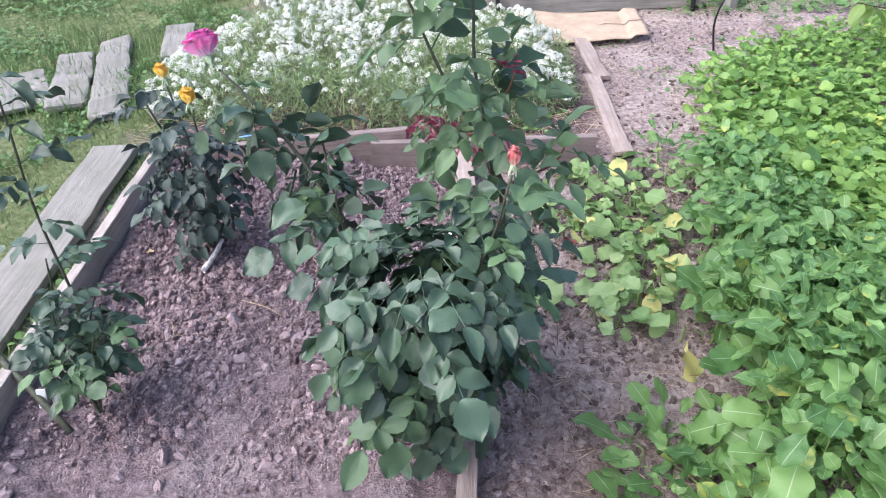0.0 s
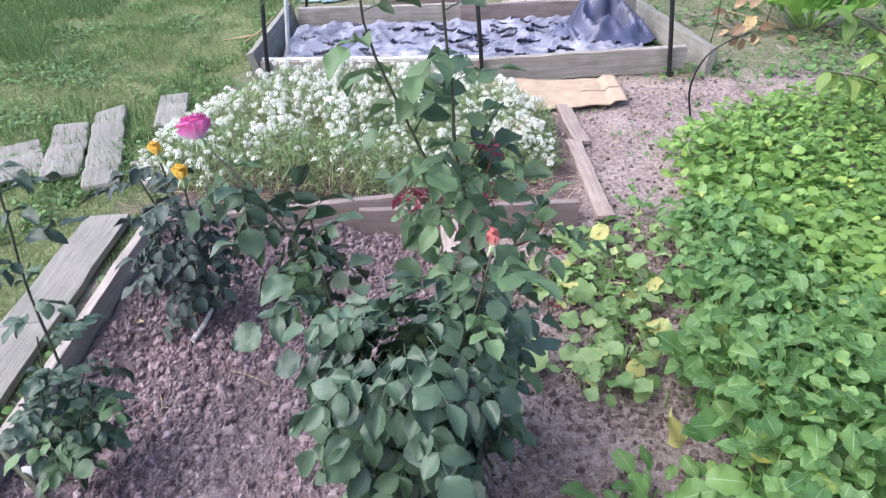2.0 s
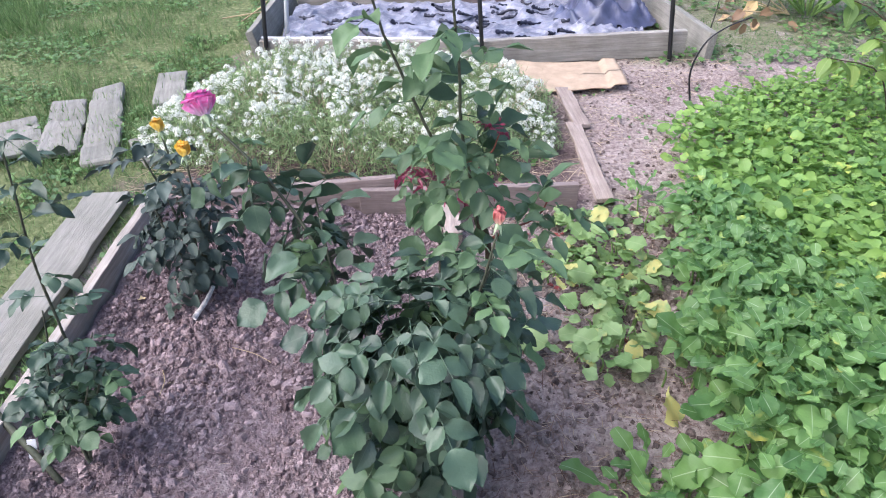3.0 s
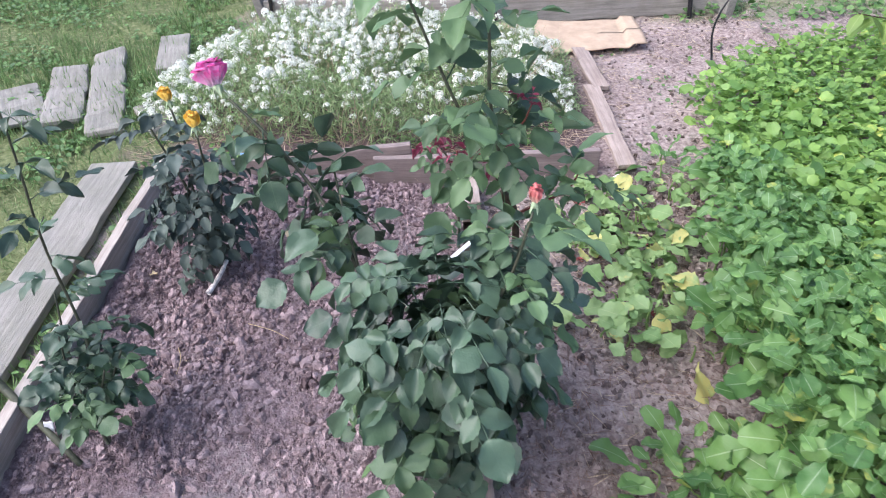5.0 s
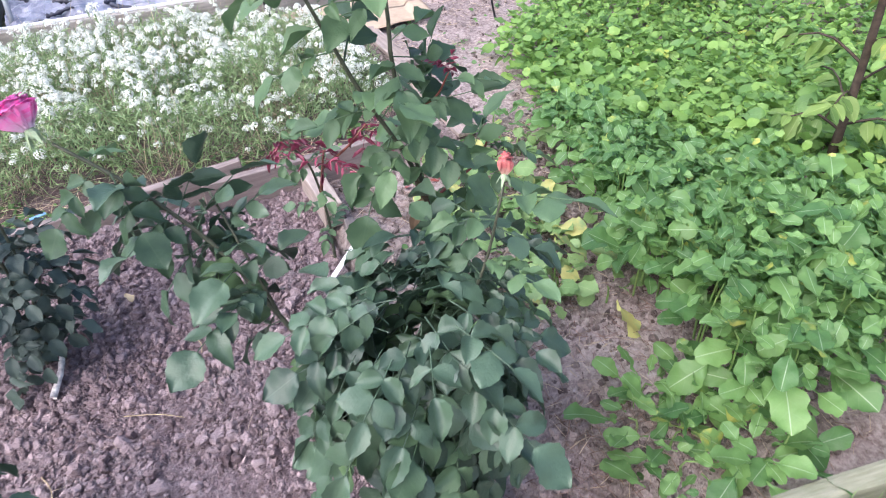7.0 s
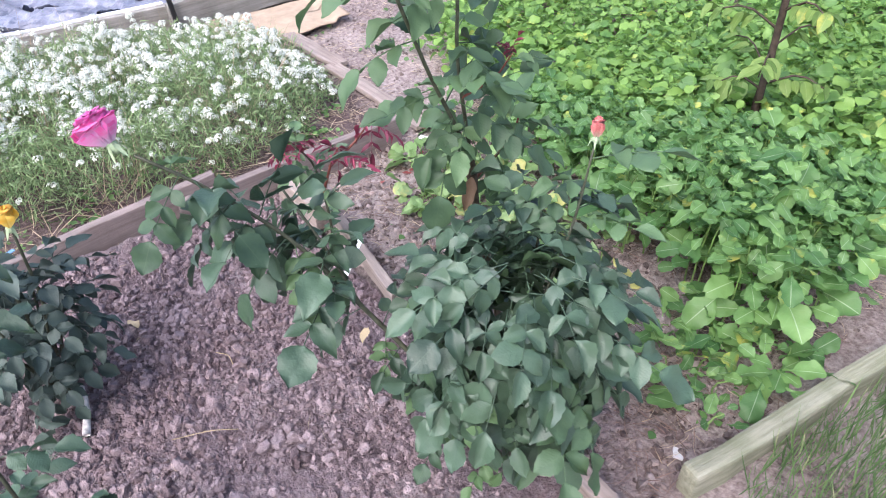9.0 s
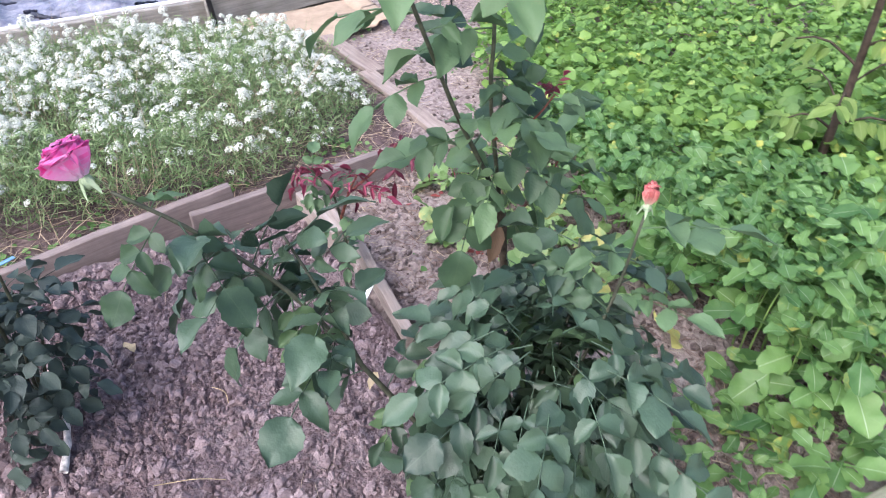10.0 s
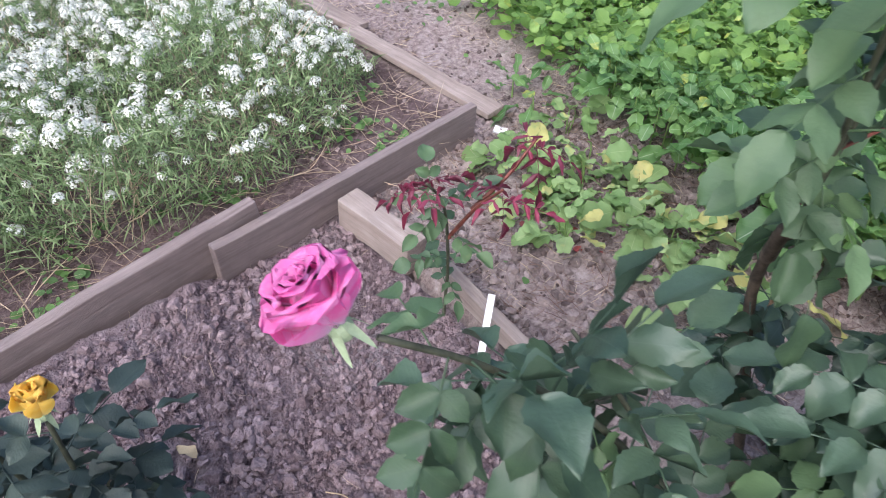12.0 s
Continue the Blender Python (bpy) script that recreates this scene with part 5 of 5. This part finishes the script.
blades("dead_stems", 520, (-1.35, 0.6, 2.63, 2.98), lambda x, y: fbm(x, y, 3.0, 1.0) > -0.5, lambda x, y: 0.13, 6.0, 0.026, M_STRAW, "dead straw coloured stems along the edging board", "straw", lambda x, y: ground_height(x, y) + 0.02)
blades("path_moss", 12000, (1.2, 4.6, 3.9, 6.6), lambda x, y: fbm(x, y, 1.4, 3.0) > -0.25 and y > 4.2 + 0.2 * (x < 1.7), lambda x, y: 0.035, 2.0, 0.12, M_GRASS, "thin low weeds on the far soil path", "grass")
blades("bed_litter", 160, (-1.05, 0.05, 0.9, 2.5), lambda x, y: True, lambda x, y: 0.045, 8.0, 0.03, M_STRAW, "a few dry stalks on the dug soil", "straw", lambda x, y: bed_height(x, y) + 0.01)


# ---- horseradish, sapling, small things ----
def horseradish():
    t = thing("horseradish_plant", (2.75, 5.25, 0.0), "large bright green horseradish with wide leaves and withered lower ones", "horseradish")
    for k in range(15):
        a = k * 2.4
        v, q, u = leaf_arrays(0.80, 18, 6, 0.05, 0.2, 0.18, 0.08, 1.0, 0.13, 400 + k)
        d = (math.cos(a), math.sin(a), 2.2 if k < 9 else 0.8)
        p0 = Vector((0.05 * math.cos(a), 0.05 * math.sin(a), 0))
        p1 = p0 + Vector(d).normalized() * 0.18
        tube("stalk", [tuple(p0), tuple(p1)], 0.012, 0.008, M_STEM, t, 3, 4)
        put("leaf", mesh_from("leaf", v, q, M_CABB, u), t, frame_on(p1, d, (-d[0], -d[1], 0.7), rng.uniform(0.27, 0.38)))
    for k in range(8):
        a = k * 2.4
        r = rng.uniform(0.3, 0.7)
        v, q, u = leaf_arrays(0.6, 6, 2, 0.05, 0.3, 0.4, 0.1, 1.0, 0.08, 430 + k)
        put("withered_leaf", mesh_from("withered_leaf", v, q, M_BROWN, u), t, frame_on((-0.3 + r * math.cos(a), -0.1 + 0.5 * r * math.sin(a), 0.025), (math.cos(a), math.sin(a), 0.05), (0, 0, 1), 0.1), "brown withered leaf")
    return t


horseradish()


def sapling():
    base = Vector((1.66, 1.73, 0.0))
    t = thing("sapling", base, "young fruit sapling with yellowish green leaves amid the mustard", "sapling")
    line = [(0, 0, -0.02), (0.0, 0.0, 0.2), (-0.03, -0.01, 0.45), (-0.05, 0.0, 0.8), (-0.05, 0.02, 1.15)]
    tube("trunk", line, 0.017, 0.008, M_BARK, t, 14, 8, 0.08)
    stem = spline(line, 40)
    shapes = [leaf_arrays(0.52 + 0.05 * i, 9, 4, 0.02, 0.25, 0.15 + 0.12 * i, 0, 1.0, 0.03, 470 + i) for i in range(3)]
    meshes = [mesh_from("leaf", v, q, M_SAP, u) for v, q, u in shapes]
    for k in range(15):
        a = k * 2.4 + 2.6
        s = Vector(stem[min(39, 11 + int(k * 1.9))])
        e = s + Vector((math.cos(a), math.sin(a), 0.12)) * rng.uniform(0.18, 0.30)
        tube("branch", [tuple(s), tuple(s.lerp(e, 0.5) + Vector((0, 0, 0.05))), tuple(e)], 0.005, 0.002, M_BARK, t, 6, 4)
        for i in range(10):
            f = 0.25 + 0.75 * (i + 0.5) / 10
            p = s.lerp(e, f) + Vector((0, 0, 0.03))
            w = a + (1.0 if i % 2 else -1.0)
            put("leaf", meshes[(i + k) % 3], t, frame_on(p, (math.cos(w), math.sin(w), rng.uniform(-0.8, 0.0)), Vector((0, 0, 1)) + jit(0.4), rng.uniform(0.05, 0.085)))
    return t


sapling()


def shrub():
    base = Vector((2.32, 3.35, 0.0))
    t = thing("shrub", base, "thin shrub with drooping yellowish green leaves beside the mustard", "shrub")
    v, q, u = leaf_arrays(0.55, 7, 2, 0.02, 0.2, 0.3, 0, 1.0, 0.02, 480)
    me = mesh_from("leaf", v, q, M_SAP, u)
    for k, (dx, dy, dz) in enumerate(((-0.42, 0.1, 0.62), (-0.36, -0.2, 0.50), (-0.30, 0.3, 0.75), (-0.15, 0.0, 0.9), (0.1, -0.2, 0.7), (-0.45, -0.05, 0.36), (0.2, 0.2, 0.6))):
        e = Vector((dx, dy, dz))
        mid = Vector((dx * 0.35, dy * 0.35, dz * 0.75))
        tube("branch", [(0, 0, -0.02), tuple(mid), tuple(e)], 0.006, 0.002, M_OLDCANE, t, 8, 4)
        for i in range(11):
            f = (i + 0.5) / 11
            p = mid.lerp(e, f)
            a = i * 2.4 + k
            put("leaf", me, t, frame_on(p, (math.cos(a), math.sin(a), rng.uniform(-0.7, 0.0)), Vector((0, 0, 1)) + jit(0.3), rng.uniform(0.08, 0.12)))
    return t


shrub()


def bent_twig():
    t = thing("bent_rod", (1.42, 3.70, 0.0), "thin black rod arching out of the bare soil", "rod")
    tube("rod", [(0, 0, -0.02), (-0.03, 0, 0.15), (0.02, 0.01, 0.30), (0.12, 0.02, 0.38), (0.24, 0.02, 0.43)], 0.006, 0.004, M_HOSE, t, 16, 6)
    return t


bent_twig()


def stick(name, a, b, r, mat, label, category, bend=0.0):
    a, b = Vector(a), Vector(b)
    mid = a.lerp(b, 0.5) + Vector((bend, 0, 0.004))
    ob = tube(name, [tuple(a), tuple(mid), tuple(b)], r, r * 0.75, mat, None, 8, 6, 0.1)
    return tagged(ob, label, category)


stick("pale_stick", (-0.775, 1.89, 0.012), (-0.745, 2.03, 0.035), 0.010, M_BIRCH, "short pale barked stick lying beside the dark rose", "stick", 0.008)
stick("brown_stick", (-1.16, 1.42, 0.15), (-0.92, 1.26, 0.012), 0.011, M_CANE, "dark brown stick leaning over the edging board", "stick")
tagged(put("plant_tag", box_mesh("plant_tag", 0.022, 0.003, 0.095, M_TAG, 0.001, 0.0, 1, 0), None, pose(-1.015, 1.31, 0.0, -12, 8, 10)), "white plastic plant tag stuck beside the slender rose", "plant tag")
tagged(put("plant_tag", box_mesh("plant_tag", 0.016, 0.145, 0.004, M_TAG, 0.001, 0.0, 1, 0), None, pose(0.043, 1.987, 0.083, 21, 0, -55)), "white plastic plant tag leaning on the dividing board", "plant tag")
for p, r in (((-0.56, 2.17, 0.02), 20), ((-0.97, 1.98, 0.02), 70), ((-0.05, 1.76, 0.03), 130)):
    v, q, u = leaf_arrays(0.55, 5, 2, 0.05, 0.3, 0.3, 0.1, 1.0, 0.1, 500 + r)
    tagged(put("fallen_leaf", mesh_from("fallen_leaf", v, q, M_DRY, u), None, pose(*p, 10, 15, r) @ Matrix.Diagonal((0.05, 0.05, 0.05, 1))), "small dry curled leaf lying on the soil", "leaf", "fallen leaves on the bed")


# ---- clover, weeds and fallen petals ----
ROUND = [leaf_arrays(0.85, 4, 2, 0, 0.15, 0.1, 0, 1.0, 0.03, 600 + i) for i in range(3)]


def litter(name, n, area, inside, sizes, height, mat, label, category, flat=0.5):
    poses, picks = [], []
    x0, x1, y0, y1 = area
    while len(poses) < n:
        x, y = rng.uniform(x0, x1), rng.uniform(y0, y1)
        if not inside(x, y):
            continue
        a = rng.uniform(0, 6.28)
        m = frame_on((x, y, ground_height(x, y) + height * rng.uniform(0.2, 1)), (math.cos(a), math.sin(a), rng.uniform(-flat, flat)), Vector((0, 0, 1)) + jit(flat), rng.uniform(*sizes))
        poses.append(np.array(m))
        picks.append(rng.integers(3))
    v, q, u = scatter(ROUND, poses, picks)
    return tagged(put(name, mesh_from(name, v, q, mat, u)), label, category, kind="stuff")


M_CLOVER = leaf_material("clover_leaf", (0.05, 0.11, 0.03), (0.14, 0.25, 0.07), (0.3, 0.3, 0.12), 0.88, vein_mix=0.1, joined=True, share=0.2)
M_FALLEN = leaf_material("fallen_petal", (0.16, 0.03, 0.035), (0.32, 0.08, 0.07), (0.45, 0.2, 0.16), 0.8, vein_mix=0.0, joined=True, share=0.1)
litter("clover", 16000, (-5.6, -1.14, -0.2, 9.2), lambda x, y: lawn_inside(x, y) and rng.uniform() < min(1.0, (x + 5.7), (y + 0.6) * 0.6) and fbm(x, y, 1.8, 7.0) > 0.1, (0.016, 0.034), 0.045, M_CLOVER, "low clover and broad weeds in the lawn", "clover")
litter("path_weed_leaves", 700, (0.2, 3.6, 1.0, 6.4), lambda x, y: fbm(x, y, 2.4, 11.0) > 0.35, (0.012, 0.03), 0.025, M_CLOVER, "small green seedlings scattered on the soil path", "weeds")
litter("far_weeds", 2600, (1.3, 4.6, 4.15, 6.6), lambda x, y: fbm(x, y, 1.3, 17.0) > 0.0, (0.02, 0.05), 0.05, M_CLOVER, "low broad weeds on the far path", "weeds")
litter("fallen_petals", 36, (0.3, 0.72, 1.7, 2.5), lambda x, y: fbm(x, y, 5.0, 3.0) > 0.1, (0.015, 0.028), 0.01, M_FALLEN, "withered red petals fallen on the soil", "petals")
litter("alyssum_weeds", 420, (-1.3, 0.55, 2.66, 3.0), lambda x, y: fbm(x, y, 4.0, 5.0) > 0.1, (0.012, 0.03), 0.03, M_CLOVER, "small green weeds along the edging board", "weeds")


# ---- small scraps ----
tagged(put("plant_tag", box_mesh("plant_tag", 0.05, 0.014, 0.003, M_BLUE, 0.001, 0.0, 1, 0), None, pose(-0.79, 2.595, 0.122, 0, 0, 20)), "small blue plastic label on the edging board", "plant tag")
tagged(put("paper_scrap", box_mesh("paper_scrap", 0.036, 0.024, 0.006, M_CLOTH, 0.0015, 0.004, 2, 23, 0.3), None, pose(0.335, 1.0, ground_height(0.335, 1.0), 8, 12, 35)), "small crumpled white scrap on the soil by the beam", "scrap")
for a, b, r in (((-1.62, 5.3, 0.02), (-1.30, 5.36, 0.05), 0.006), ((-1.45, 5.22, 0.02), (-1.28, 5.55, 0.12), 0.005), ((-1.30, 5.5, 0.03), (-1.15, 5.58, 0.16), 0.004)):
    stick("dry_stalk", a, b, r, M_DRY, "dry bent stalk lying on the lawn", "stalk", 0.03)
for p, d in (((1.62, 3.72, 0.40), (0.2, 0, -1)), ((1.60, 3.73, 0.41), (-0.4, 0.2, -1)), ((1.66, 3.72, 0.42), (0.6, 0.1, -0.6))):
    v, q, u = leaf_arrays(0.6, 6, 2, 0.05, 0.3, 0.4, 0.1, 1.0, 0.08, 530)
    ob = put("withered_leaf", mesh_from("withered_leaf", v, q, M_BROWN, u), bpy.data.objects["bent_rod"], frame_on(Vector(p) - Vector((1.42, 3.70, 0.0)), d, (0, -1, 0.5), 0.07), "brown withered leaf")

tagged(put("foil_scrap", box_mesh("foil_scrap", 0.03, 0.045, 0.010, M_CLOTH, 0.002, 0.012, 3, 29), None, pose(0.69, 2.54, ground_height(0.69, 2.54), 6, -10, 25)), "crumpled white wrapper at the end of the lath", "scrap")
for a, b, r in (((1.83, 4.70, 0.0), (1.86, 4.72, 0.42), 0.005), ((2.40, 5.18, 0.0), (2.42, 5.20, 0.40), 0.005)):
    stick("bare_stem", a, b, r, M_CANE, "thin dark bare stem standing on the far path", "stem", 0.015)
for a, b in (((-0.61, 1.75, 0.012), (-0.47, 1.68, 0.014)), ((-0.80, 1.66, 0.012), (-0.77, 1.55, 0.013)), ((-0.42, 1.95, 0.014), (-0.40, 1.88, 0.014))):
    stick("dry_root", a, b, 0.0013, M_DRY, "thin pale root lying on the dug soil", "root", 0.012)
horse = bpy.data.objects["horseradish_plant"]
for k, (x, y, z, sz) in enumerate(((2.33, 5.21, 0.10, 0.14), (2.22, 5.12, 0.06, 0.12), (2.18, 5.40, 0.10, 0.12), (2.38, 5.30, 0.24, 0.13), (2.28, 5.32, 0.20, 0.11), (2.42, 5.12, 0.05, 0.12))):
    v, q, u = leaf_arrays(0.6, 8, 4, 0.05, 0.3, 0.3, 0.1, 1.0, 0.08, 450 + k)
    stalk = tube("stalk", [(-0.15, -0.03, 0.0), (x - 2.75, y - 5.25, z)], 0.005, 0.004, M_DRY, horse, 4, 4)
    put("withered_leaf", mesh_from("withered_leaf", v, q, M_BROWN, u), horse, frame_on((x - 2.75, y - 5.25, z), (-0.6, -0.4, -0.5 + 0.3 * (k % 3)), (-0.3, -0.6, 0.7), sz), "orange brown withered leaf")
